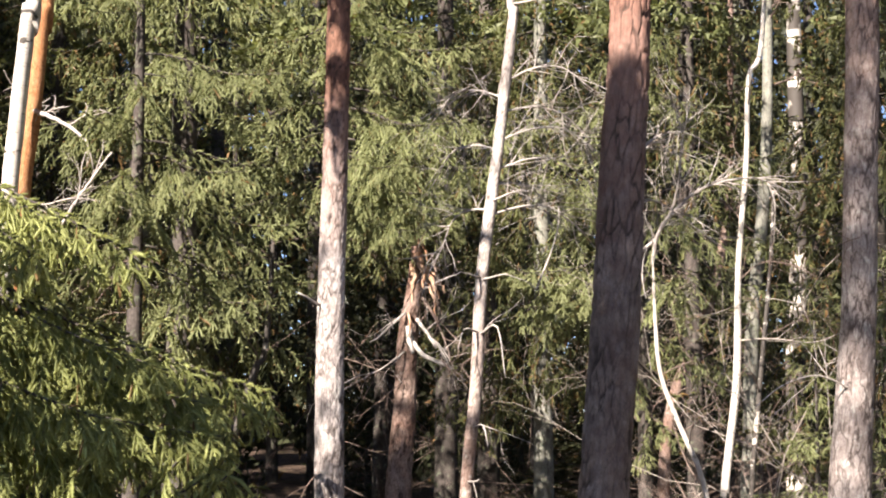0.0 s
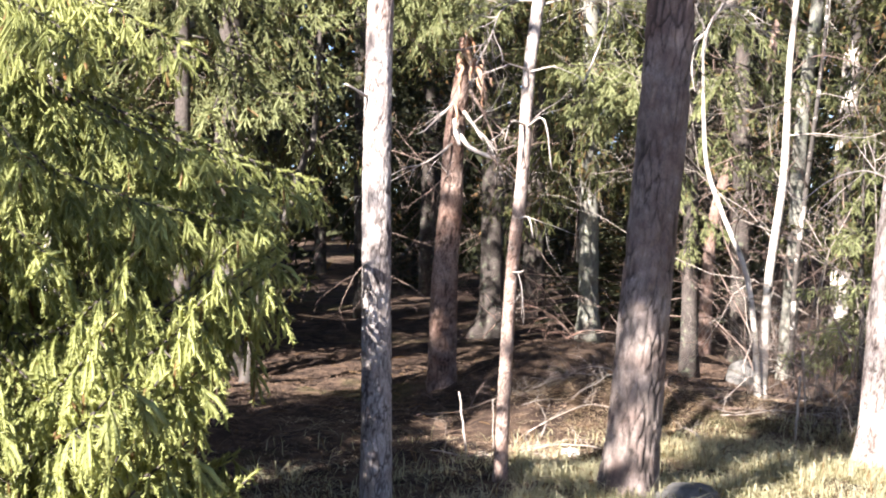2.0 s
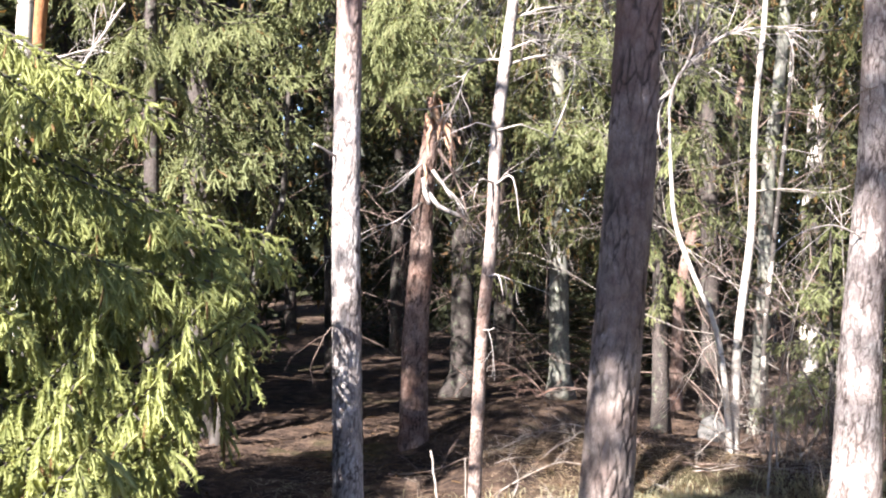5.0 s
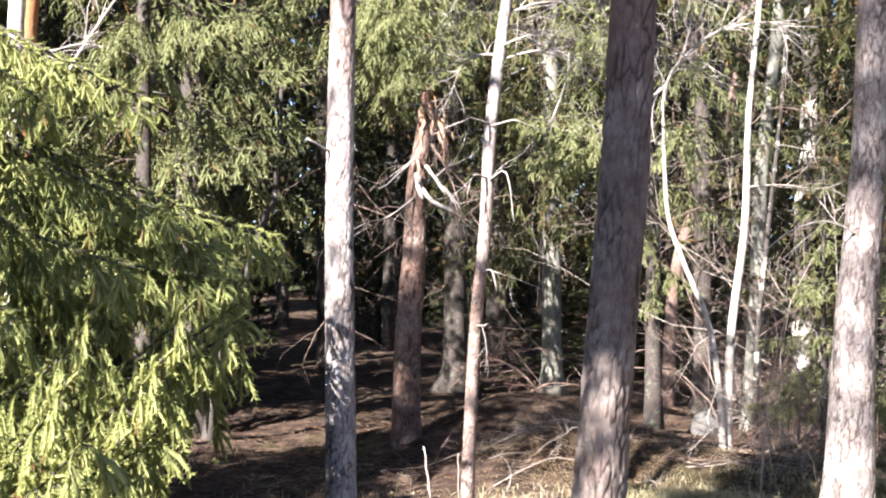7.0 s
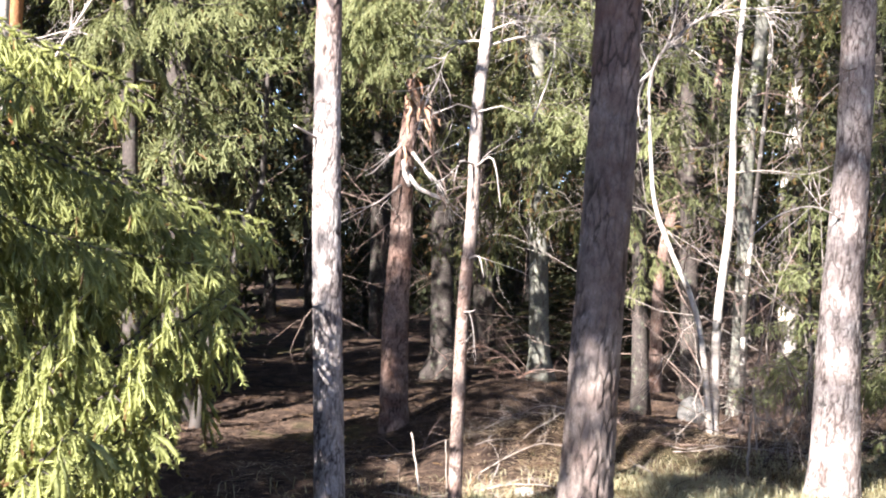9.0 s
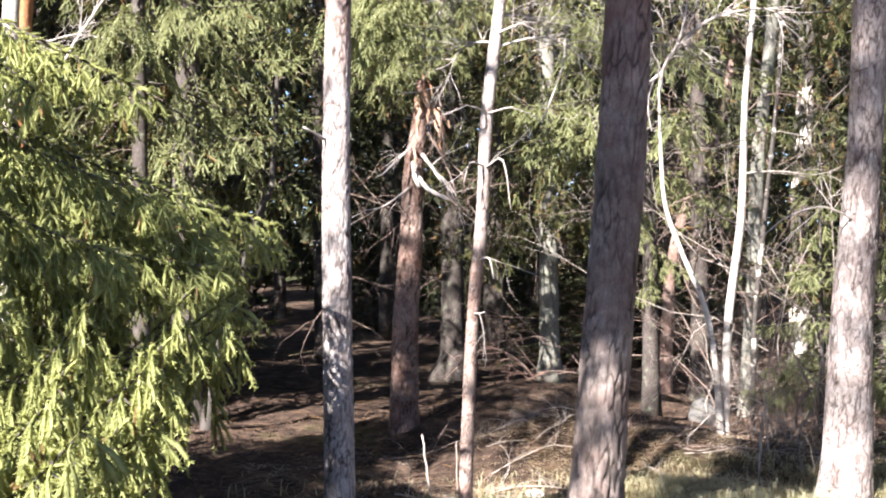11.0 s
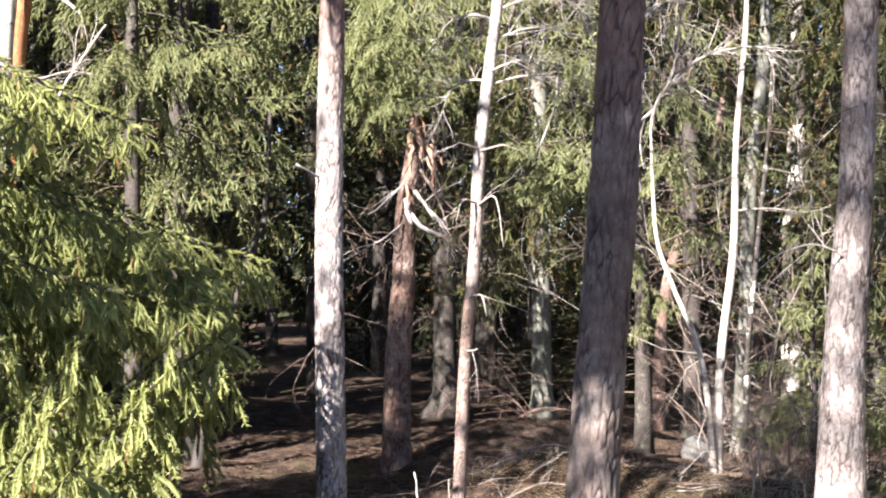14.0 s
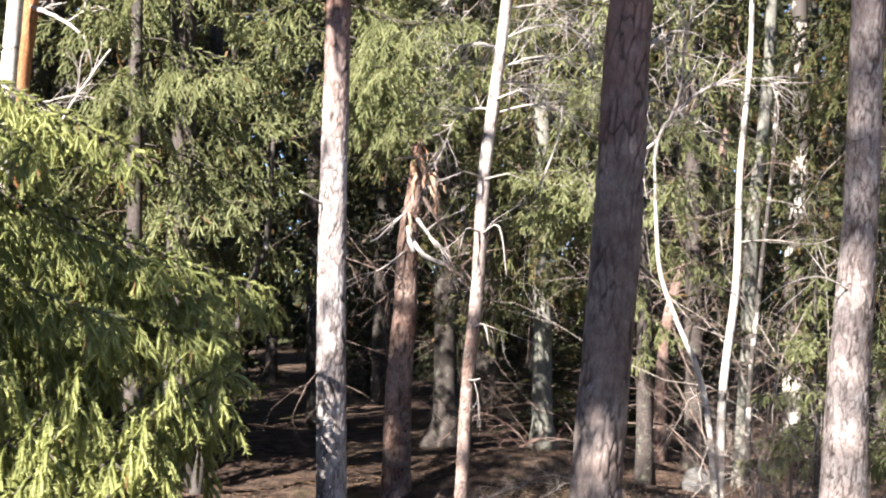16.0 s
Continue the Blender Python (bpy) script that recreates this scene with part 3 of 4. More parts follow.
def far_crown(tall, reach, rng, low, many=1.0, size=1.0):
    """Crown of a spruce seen from afar, all its shoots in one mesh; size: how coarse they are."""
    a0, a1 = [], []
    z = low
    while z < tall:
        want = reach * (1 - (z / tall) ** 1.1) + 0.15
        for k in range(5):
            a = rng.uniform(0, 6.283)
            ln = want * rng.uniform(0.6, 1.1)
            d = np.array([math.cos(a), math.sin(a), 0])
            e = np.array([-math.sin(a), math.cos(a), 0])
            n = int((8 + 20 * ln) * many)
            u = rng.uniform(0.12, 1, (n, 1)) ** 0.8
            w = rng.uniform(-1, 1, (n, 1)) * 0.32 * ln * (1.1 - u)
            down = np.array([[0, 0, 1.0]])
            p = d * ln * u + e * w + down * (z - 0.45 * ln * u ** 1.6 - np.abs(w) * 0.5 - rng.uniform(0, 0.16, (n, 1)))
            a0.append(p), a1.append(p + (d * 0.06 + e * np.sign(w) * 0.05 - down * rng.uniform(0.02, 0.14, (n, 1))) * size)
        z += 0.40
    return needle_tris(np.concatenate(a0), np.concatenate(a1), 28 / size, 0.095 * size, 0.046 * size, rng, 0.9)[:2]


def dead_limb(seed):
    pile = Pile()
    bare_twigs(pile, (0, 0, 0), (1, 0, 0.05), 0.9, 0.007, np.random.RandomState(seed), 2, 0.22, -0.06, 3)
    return pile.mesh("dead_branch", TWIG)


DEAD_SET = [dead_limb(s) for s in range(5)]


def add_boughs(tree, rows, branches, seed):
    """Single boughs on a spruce, each by its height, bearing, length and pitch."""
    rg = np.random.RandomState(seed + 500)
    for zz, ang, want, pitch in rows:
        ln, limb, ndl = sorted(branches, key=lambda b: abs(math.log(b[0] / want)))[rg.randint(2)]
        b = part("branch", limb, tree, m=pose(0, 0, zz, 0, -pitch, ang) @ Matrix.Scale(want / ln, 4))
        part("needles", ndl, b)


def spruce(label, x, y, tall, reach, radius, branches, seed, low=0.4, per_ring=4, ring=0.40, top=None, lean=0.0, dip=0.0, keep=None, mat=None, extra=(), extra_set=None):
    """Spruce whose branches are parts of their own; reach: the lowest branches' length; low: where they begin; top: height up to which they are built."""
    rg = np.random.RandomState(seed)
    base = float(ground_z(x, y)) - 0.06
    t = thing("spruce_tree", x, y, base, label, "spruce tree", "spruces")
    line = [(0, 0, 0, radius * 1.25), (0.01, 0, 0.4, radius), (lean * 0.5, 0, tall * 0.5, radius * 0.6), (lean, 0, tall, 0.008)]
    part("trunk", stem_mesh("trunk", mat or SPRUCE_BARK, line, 14, 0.12, 0.035, 0.0, seed, flare=0.3), t)
    if low > 1.0:
        for k in range(int(low * 5)):
            dead = DEAD_SET[rg.randint(len(DEAD_SET))]
            part("dead_branch", dead, t, m=pose(0, 0, low * rg.uniform(0.25, 1.15), 0, rg.uniform(-15, 30), rg.uniform(0, 360)) @ Matrix.Scale(rg.uniform(0.4, 0.95), 4))
    z = low
    end = tall * 0.98 if top is None else top
    while z < end:
        for k in range(per_ring):
            want = reach * (1 - (z / tall) ** 1.15) * rg.uniform(0.72, 1.12) + 0.12
            ang = 360.0 / per_ring * (k + rg.uniform(-0.3, 0.3)) + z * 137
            zz = z + rg.uniform(-0.1, 0.1)
            if keep is not None and not keep(math.cos(radians(ang)), math.sin(radians(ang)), zz):
                continue
            fits = sorted(branches, key=lambda b: abs(math.log(b[0] / want)))[:2]
            ln, limb, ndl = fits[rg.randint(2)]
            s = want / ln
            pitch = 14 * (z / tall) - 6 - dip + rg.uniform(-7, 7)
            m = pose(lean * z / tall, 0, zz, 0, -pitch, ang) @ Matrix.Diagonal((s, s, s, 1))
            b = part("branch", limb, t, m=m)
            part("needles", ndl, b)
        z += ring * rg.uniform(0.8, 1.2)
    if top is not None:
        v, f = far_crown(tall, reach, rg, top)
        part("crown_top", mesh_of("crown_top", v, [f], NEEDLES), t)
    add_boughs(t, extra, extra_set or branches, seed)
    return t


def front(c, s, z):
    return s < 0.7


UPPER_BOUGHS = [(3.15, -25, 1.45, -6), (3.1, -60, 1.5, -6), (3.05, -10, 1.65, -2), (3.0, -42, 1.75, -2), (3.05, -68, 1.4, -8), (2.75, 2, 1.7, -6), (2.65, -25, 1.9, -2), (2.65, -52, 1.85, -4),
                (2.6, -80, 1.6, -4), (2.45, -70, 1.9, -4), (2.5, -6, 2.1, 3), (2.3, -17, 1.95, 5), (2.3, -38, 1.95, 3), (2.25, -60, 1.8, 0), (2.1, -8, 1.85, 9), (2.05, -21, 1.95, 9), (2.0, -72, 1.9, 0),
                (1.95, -45, 1.7, 6), (1.95, -14, 1.9, 10), (1.8, -80, 1.4, 2), (1.75, -55, 1.4, 6),
                (1.6, -40, 1.5, 4), (1.55, -66, 1.7, 4), (1.55, -15, 1.35, 2), (1.6, -86, 1.6, 2), (1.45, -52, 1.9, 8), (1.65, -30, 1.6, 6), (1.7, -75, 1.9, 4)]
LOWER_BOUGHS = [(1.22, -9, 1.75, 4), (1.30, -24, 2.2, 5), (1.26, -38, 2.3, 6), (1.20, -58, 1.95, 4), (1.26, -47, 2.2, 6), (1.24, -31, 2.3, 5), (0.85, -14, 1.5, 0), (0.8, -36, 1.95, 4), (0.8, -54, 1.85, 4),
                (0.78, -18, 1.9, -5), (0.65, -28, 2.0, 0), (0.6, -44, 2.1, 2), (0.55, -60, 1.9, 4), (0.5, -35, 1.8, 2),
                (1.12, -44, 2.45, 5), (1.10, -53, 2.45, 4), (1.06, -62, 2.3, 4), (0.95, -40, 2.4, 3), (0.9, -49, 2.5, 4), (0.85, -58, 2.4, 3), (0.70, -44, 2.6, 4), (0.68, -54, 2.65, 4), (0.9, -50, 2.7, 5),
                (0.52, -49, 2.65, 5), (0.55, -60, 2.5, 5), (0.52, -40, 2.5, 4)]
near_spruce = spruce("bushy young spruce with drooping light green branches", -2.70, 6.6, 3.9, 1.45, 0.055, SLOPING_SET, 2, low=0.4, per_ring=3, ring=0.7, keep=lambda c, s, z: s < 0.5 and c > -0.15,
                     extra=UPPER_BOUGHS)
add_boughs(near_spruce, LOWER_BOUGHS, CURTAIN_SET, 12)
# Unseen spruce, added to shade the ground; extra boughs shade the slender pine
spruce("unseen spruce with a full dark crown, added for shade", -3.95, 6.05, 8.4, 1.85, 0.10, SHADE_SET, 45, low=0.7, per_ring=6, ring=0.40,
       extra=[(5.7 + 0.2 * k, -34 + 5 * math.sin(2.3 * k), 2.26 + 0.05 * math.sin(1.7 * k), 6) for k in range(8)])
# Unseen spruce, added so that the mound lies in shadow
spruce("unseen spruce with a broad full crown, added for shade", -5.5, 4.6, 9.4, 3.2, 0.14, SHADE_SET, 47, low=3.4, per_ring=9, ring=0.36)
spruce("young spruce half hidden behind a nearer one", -3.05, 7.9, 2.6, 1.1, 0.04, MID_SET, 44, low=0.4, per_ring=6, ring=0.30)
spruce("tall spruce with a dark trunk and hanging branches", -2.33, 13.5, 14, 2.5, 0.155, MID_SET, 31, low=2.8, per_ring=4, ring=0.55, top=6, keep=front)
spruce("slim spruce with drooping sunlit branches", -0.87, 12.6, 10, 1.7, 0.088, MID_SET, 32, low=3.6, per_ring=5, ring=0.40, top=5.2, keep=front,
       extra_set=NEAR_SET, extra=[(4.25, -47, 1.8, 0), (4.0, -25, 1.7, -2), (3.85, -62, 1.5, 0), (4.45, -8, 1.9, 0), (4.9, -35, 1.6, 0), (5.2, -70, 1.4, 0), (3.75, -45, 1.6, -4), (3.6, -35, 1.5, -4), (3.45, -52, 1.3, -6)])
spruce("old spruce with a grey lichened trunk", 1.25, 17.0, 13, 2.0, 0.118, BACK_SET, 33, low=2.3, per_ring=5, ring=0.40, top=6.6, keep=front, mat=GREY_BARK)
spruce("spruce with a mossy trunk among dead twigs", 1.85, 13.0, 10, 1.6, 0.075, MID_SET, 34, low=2.8, per_ring=4, ring=0.55, top=5.4, keep=front,
       extra_set=NEAR_SET, extra=[(3.05, -136, 1.75, 0), (2.75, -150, 1.5, 0), (3.7, -125, 1.7, 4), (1.9, -112, 0.8, -10), (1.6, -62, 0.6, -12), (1.35, -100, 0.5, -14), (2.3, -50, 1.1, -6)])
spruce("dark spruce deep in the wood", 0.14, 18.0, 16, 2.3, 0.15, BACK_SET, 35, low=4.0, per_ring=5, ring=0.40, top=6.8, keep=front)
spruce("spruce with light green crown", 4.4, 14.5, 12, 2.3, 0.12, BACK_SET, 36, low=1.6, per_ring=5, ring=0.40, top=6, keep=front)
spruce("small spruce with pale green branches", 2.93, 11.3, 2.3, 0.55, 0.025, NEAR_SET, 37, low=0.6, per_ring=3, ring=0.26)
spruce("sapling spruce with pale green branches", 3.35, 10.4, 1.7, 0.6, 0.02, NEAR_SET, 46, low=0.3, per_ring=4, ring=0.26)
spruce("half-grown spruce with bare lower trunk", -2.45, 12.0, 7.5, 2.1, 0.08, MID_SET, 43, low=2.9, per_ring=4, ring=0.55, extra_set=NEAR_SET,
       keep=lambda c, s, z: s < 0.7 and c > -0.4, extra=[(3.75, -40, 1.5, 0), (3.55, -85, 1.4, 0), (4.3, -75, 1.3, 0), (3.35, -72, 1.4, 0), (4.6, -20, 1.5, 0)])
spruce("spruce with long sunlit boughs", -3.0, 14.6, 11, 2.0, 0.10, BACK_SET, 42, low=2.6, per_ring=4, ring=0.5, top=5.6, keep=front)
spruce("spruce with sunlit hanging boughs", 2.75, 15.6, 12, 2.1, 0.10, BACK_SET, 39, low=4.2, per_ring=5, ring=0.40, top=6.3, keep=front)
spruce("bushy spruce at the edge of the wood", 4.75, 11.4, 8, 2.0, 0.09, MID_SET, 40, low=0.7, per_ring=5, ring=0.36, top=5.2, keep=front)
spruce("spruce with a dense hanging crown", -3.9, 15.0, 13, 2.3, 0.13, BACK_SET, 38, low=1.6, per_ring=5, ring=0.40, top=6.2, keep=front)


# far wood: whole crowns in one mesh each
def far_spruce(seed, tall, reach, low, many=1.0, size=1.0):
    rg = np.random.RandomState(seed)
    t = thing("spruce_tree", 0, 0, 0, "tall spruce in the depth of the wood", "spruce tree", "far spruces")
    line = [(0, 0, -0.2, 0.17), (0.0, 0, 0.4, 0.14), (0.05, 0, tall * 0.5, 0.09), (0, 0, tall, 0.01)]
    part("trunk", stem_mesh("trunk", SPRUCE_BARK, line, 10, 0.4, 0.03, 0.0, seed), t)
    for k in range(5 if size < 2 else 0):
        part("dead_branch", DEAD_SET[k], t, m=pose(0, 0, low * (0.35 + 0.14 * k), 0, rg.uniform(-10, 35), rg.uniform(0, 360)) @ Matrix.Scale(1.5, 4))
    v, f = far_crown(tall, reach, rg, low, many, size)
    part("crown", mesh_of("crown", v, [f], FAR_SHADED_NEEDLES), t)
    return t


protos = [far_spruce(61, 14, 2.3, 3.3, 0.68, 1.25), far_spruce(62, 17, 2.6, 4.2, 0.68, 1.25), far_spruce(63, 12, 2.0, 2.9, 0.68, 1.25)]
coarse = [far_spruce(64, 15, 2.5, 1.4, 0.5, 2.2), far_spruce(65, 13, 2.3, 0.6, 0.5, 2.2)]
rg = np.random.RandomState(77)
spots = []
for row_y in (20.5, 23.5, 27, 31.5, 37.5):
    half = row_y * 0.36 + 3
    n = int(half * 2 / 2.5)
    for k in range(n):
        spots.append((-half + (k + rg.uniform(0.1, 0.9)) * 2 * half / n, row_y + rg.uniform(-1.6, 1.6)))
def plant(protos, spots, wide=1.0, high=1.0, label=""):
    """Sets the first trees themselves and copies of them at the spots."""
    for k, (x, y) in enumerate(spots):
        f = rg.uniform(0.85, 1.15)
        m = pose(x, y, float(ground_z(x, y)), 0, 0, rg.uniform(0, 360)) @ Matrix.Diagonal((f * wide, f * wide, f * high, 1))
        tree = protos[k] if k < len(protos) and not label else copy_thing(protos[k % len(protos)], m)
        tree.matrix_basis = m
        tagged(tree, label)


plant(protos, [p for p in spots if p[1] < 29.5])
# Unseen spruces, added to darken the wood behind with their shadows
plant(protos, [(-8.3, 9.8), (-9.5, 7.0)], 1.1, 1.25, "unseen tall spruce, added for shade")
# the wood farther back and beside the clearing; the ring behind it is added
around = [p for p in spots if p[1] >= 29.5]
around += [(-7.0, 14.5), (-10.5, 13.0), (-13.5, 15.0), (-6.4, 19.0), (7.5, 12.0), (7.0, 16.5), (9.5, 9.0), (6.5, 19.5)]
# unseen ring of spruces that cuts off skylight, left open towards the sun
for k in range(26):
    a = 360.0 / 26 * k + 5
    if abs((a - SUN_TURN + 180) % 360 - 180) > 24 and abs((a + 180) % 360 - 180) > 40:
        d = rg.uniform(12, 19)
        around.append((d * math.sin(radians(a)), d * math.cos(radians(a))))
plant(coarse, around, 1.0, 1.5)


def far_woods():
    """The unbroken wood in the distance."""
    rg = np.random.RandomState(88)
    n = 46000
    x, y = rg.uniform(-34, 34, n), rg.uniform(44, 62, n)
    z = 19 * rg.uniform(0, 1, n) * (0.8 + 0.2 * np.sin(x * 1.7) * np.sin(x * 0.6 + 1))
    p = np.stack([x, y, z + 0.3], 1)
    return needle_tris(p, p + np.array([0, 0, -0.3]) + rg.normal(size=(n, 3)) * 0.15, 0.1, 0.75, 0.34, rg, 0.7)[:2]


v, f = far_woods()
tagged(new("far_woods", mesh_of("far_woods", v, [f], FAR_SHADED_NEEDLES)), "dark unbroken spruce wood in the distance", "woods", kind="stuff")
# added along the left to keep the floor of the wood in shade
low_spots = [(-6.2, 10.8), (-5.2, 12.9), (-7.5, 13.5), (-4.9, 15.5), (-6.8, 17)]
plant(protos, low_spots, 1.15, 0.5, "bushy half-grown spruce with drooping branches, added for shade")
plant(coarse, [(-3.7, 20.5), (-4.6, 18.6), (2.1, 19.5), (3.1, 21), (1.5, 25), (-1.2, 27)], 0.5, 0.13, "low brushy spruce on the shaded floor")


# ---------------------------------------------------------------- birches and other stems
def bare_tree(name, label, category, y, rows, mat, seed, sides=12, twigs=0, twig_mat=None, group="", tall=None, cell=0.0, amp=0.03):
    """Stem through rows of (x, z, radius), low end first, with a few bare side twigs."""
    x0, z0, r0 = rows[0]
    base = float(ground_z(x0, y)) - 0.05
    t = thing(name, x0, y, base, label, category, group)
    line = [(0, 0, 0, r0)] + [(x - x0, 0.04 * math.sin(3 * z + seed), z - base, r) for x, z, r in rows[1:]]
    if tall:
        xl, zl, rl = rows[-1]
        line.append((xl - x0 + 0.1, 0, tall, 0.006))
    part("trunk", stem_mesh("trunk", mat, line, sides, 0.07, amp, cell, seed, flare=0.2), t)
    rg = np.random.RandomState(seed)
    c = spline(line, 0.1)
    for k in range(twigs):
        i = rg.randint(len(c) // 4, len(c))
        pile = Pile()
        a = rg.uniform(0, 6.283)
        bare_twigs(pile, c[i, :3], (math.cos(a), math.sin(a) * 0.6, 0.5), rg.uniform(0.3, 0.7), max(0.003, c[i, 3] * 0.28), rg, 2, 0.3, 0.0, 3)
        part("twig", pile.mesh("twig", twig_mat or TWIG), t)
    return t


curved_birch = bare_tree("birch_tree", "young birch with a curved white stem", "birch tree", 11.2,
          [(2.14, 0.04, 0.0273), (2.08, 0.77, 0.0224), (2.01, 1.16, 0.0210), (1.85, 1.55, 0.0196), (1.73, 1.89, 0.0182), (1.69, 2.24, 0.0154), (1.67, 2.80, 0.0077)], BIRCH, 3, 12, 5, group="young birches")
straight_birch = bare_tree("birch_tree", "young birch with a straight white stem", "birch tree", 11.25,
          [(2.17, 0.0, 0.0382), (2.21, 0.99, 0.0340), (2.31, 1.85, 0.0314), (2.34, 2.71, 0.0235), (2.43, 3.54, 0.0205), (2.45, 4.19, 0.0190), (2.58, 4.75, 0.0175)], BIRCH, 4, 12, 8, group="young birches", tall=8)
bare_tree("birch_tree", "thin crooked birch sapling with grey stem", "birch tree", 11.45,
          [(2.43, 0.19, 0.026), (2.46, 0.98, 0.022), (2.53, 1.85, 0.020), (2.64, 2.73, 0.016), (2.68, 3.35, 0.010)], OLD_BIRCH, 5, 10, 8, group="young birches")
bare_tree("birch_tree", "old birch with grey and white patched bark", "birch tree", 20.0,
          [(4.89, 0.05, 0.146), (4.89, 1.43, 0.131), (4.95, 2.82, 0.123), (5.02, 4.24, 0.115), (5.02, 7.22, 0.10)], PATCHED_BIRCH, 6, 16, 3, tall=13)
bare_tree("alder_tree", "grey slender alder trunk", "deciduous tree", 14.0,
          [(2.91, 0.0, 0.081), (2.99, 1.37, 0.073), (3.05, 2.45, 0.067), (3.24, 4.60, 0.054)], GREY_BARK, 7, 14, 8, tall=10)
bare_tree("leaning_tree", "leaning pine with brownish bark and a bend", "tree", 16.0,
          [(2.44, 0.0, 0.074), (2.50, 1.22, 0.062), (2.65, 1.90, 0.058), (2.86, 2.34, 0.055), (3.07, 3.02, 0.052), (3.22, 3.76, 0.049), (3.27, 4.42, 0.043)], RED_BARK, 8, 14, 5, tall=9)
bare_tree("birch_tree", "birch with bright white bark beside a pine", "birch tree", 12.0,
          [(-3.54, 0.02, 0.083), (-3.53, 1.41, 0.078), (-3.50, 3.25, 0.069), (-3.47, 3.96, 0.067), (-3.37, 4.97, 0.062), (-3.34, 5.33, 0.060)], BIRCH, 9, 16, 3, tall=12)
orange = bare_tree("pine_tree", "slender pine with bright orange bark", "pine tree", 12.3,
          [(-3.57, 0.0, 0.090), (-3.54, 1.87, 0.080), (-3.50, 3.34, 0.073), (-3.41, 4.11, 0.069), (-3.35, 5.06, 0.064), (-3.33, 5.42, 0.062)], ORANGE_BARK, 10, 16, 5, DEAD_WOOD, tall=12)
bare_tree("dead_tree", "dead grey standing trunk with bare branches", "dead tree", 16.0,
          [(-3.21, 0.11, 0.086), (-3.19, 3.19, 0.074), (-3.16, 4.91, 0.068), (-3.13, 6.10, 0.062), (-3.11, 6.88, 0.055)], GREY_BARK, 12, 14, 12, DEAD_WOOD, tall=9)
bare_tree("birch_tree", "leaning birch with dark bark and white patches", "birch tree", 13.0,
          [(-2.09, 0.04, 0.060), (-2.02, 0.39, 0.050), (-1.87, 1.04, 0.045), (-1.67, 1.64, 0.042), (-1.57, 1.99, 0.033), (-1.47, 2.39, 0.025)], DARK_BIRCH, 13, 12, 6, tall=5)


# ---------------------------------------------------------------- the broken pine
broken = bare_tree("broken_pine", "pine with torn bark and hanging broken branches", "pine tree", 12.2,
                   [(-0.31, 0.04, 0.117), (-0.29, 0.93, 0.106), (-0.24, 1.64, 0.094), (-0.22, 2.20, 0.084), (-0.16, 2.62, 0.070), (-0.14, 2.98, 0.050)], RED_BARK, 14, 48, 0, DEAD_WOOD, cell=0.035, amp=0.008)
bx, by, bz = broken.location


def limb(parent, name, pts, r0, r1, mat, twigs=0, seed=1, label="", sides=7):
    """Limb through places in the world, made a part of a tree."""
    off = np.array(parent.location)
    c = spline(np.asarray(pts, dtype=float) - off, 0.04)
    pile = Pile()
    rg = np.random.RandomState(seed)
    pile.tube(c + rg.normal(size=c.shape) * r0 * 0.12, np.linspace(r0, r1, len(c)), sides)
    for k in range(twigs):
        i = rg.randint(1, len(c))
        d = c[i] - c[i - 1]
        d = d / np.linalg.norm(d) + rg.normal(size=3) * 0.7
        bare_twigs(pile, c[i], d, rg.uniform(0.2, 0.45), r1 * 0.7 + 0.0015, rg, 2, 0.3, -0.02, 3)
    return part(name, pile.mesh(name, mat, True), parent, label)


def splinter(parent, top, bottom, width, mat, seed, curl=0.05):
    """Strip of torn bark or wood with a ragged end, hanging off the stem."""
    rg = np.random.RandomState(seed)
    off = np.array(parent.location)
    a, b = np.array(top) - off, np.array(bottom) - off
    n = 9
    u = np.linspace(0, 1, n)[:, None]
    mid = a + (b - a) * u + np.array([0.4, -1.0, 0]) * curl * np.sin(u * 2.6) + rg.normal(size=(n, 3)) * 0.006
    w = width * (1 - 0.75 * u) * (1 + rg.uniform(-0.25, 0.25, (n, 1)))
    side, depth = np.array([1.0, 0.25, 0.1]), np.array([0.1, 0.012, 0.0])
    ring = np.stack([mid - side * w / 2, mid + np.array([0, -0.012, 0]), mid + side * w / 2, mid + np.array([0, 0.012, 0])], 1)
    i = np.arange((n - 1) * 4)
    r, c = i // 4, i % 4
    q = np.stack([r * 4 + c, r * 4 + (c + 1) % 4, (r + 1) * 4 + (c + 1) % 4, (r + 1) * 4 + c], 1)
    ends = np.array([[0, 1, 2, 3], [(n - 1) * 4 + 3, (n - 1) * 4 + 2, (n - 1) * 4 + 1, (n - 1) * 4]])
    return part("splinter", mesh_of("splinter", ring.reshape(-1, 3), [q, ends], mat, True), parent, "torn orange strip of wood")


for k, (tx, tz, ex, ez, w) in enumerate([(-0.13, 2.92, -0.10, 2.62, 0.12), (-0.17, 2.84, -0.20, 2.50, 0.10), (-0.08, 2.80, 0.03, 2.52, 0.11), (-0.02, 2.76, 0.07, 2.58, 0.08),
                                          (-0.20, 2.42, -0.22, 2.22, 0.05), (-0.06, 2.70, 0.00, 2.40, 0.06), (-0.14, 3.06, -0.15, 2.86, 0.07), (-0.10, 3.02, -0.07, 2.84, 0.05)]):
    splinter(broken, (tx, 12.12, tz), (ex, 12.06, ez), w * 0.7, TORN, 50 + k)
limb(broken, "broken_limb", [(-0.20, 12.14, 2.22), (-0.12, 12.02, 2.10), (-0.02, 11.95, 2.03), (0.09, 11.9, 1.98)], 0.026, 0.012, DEAD_WOOD, 1, 3, "pale snapped limb")
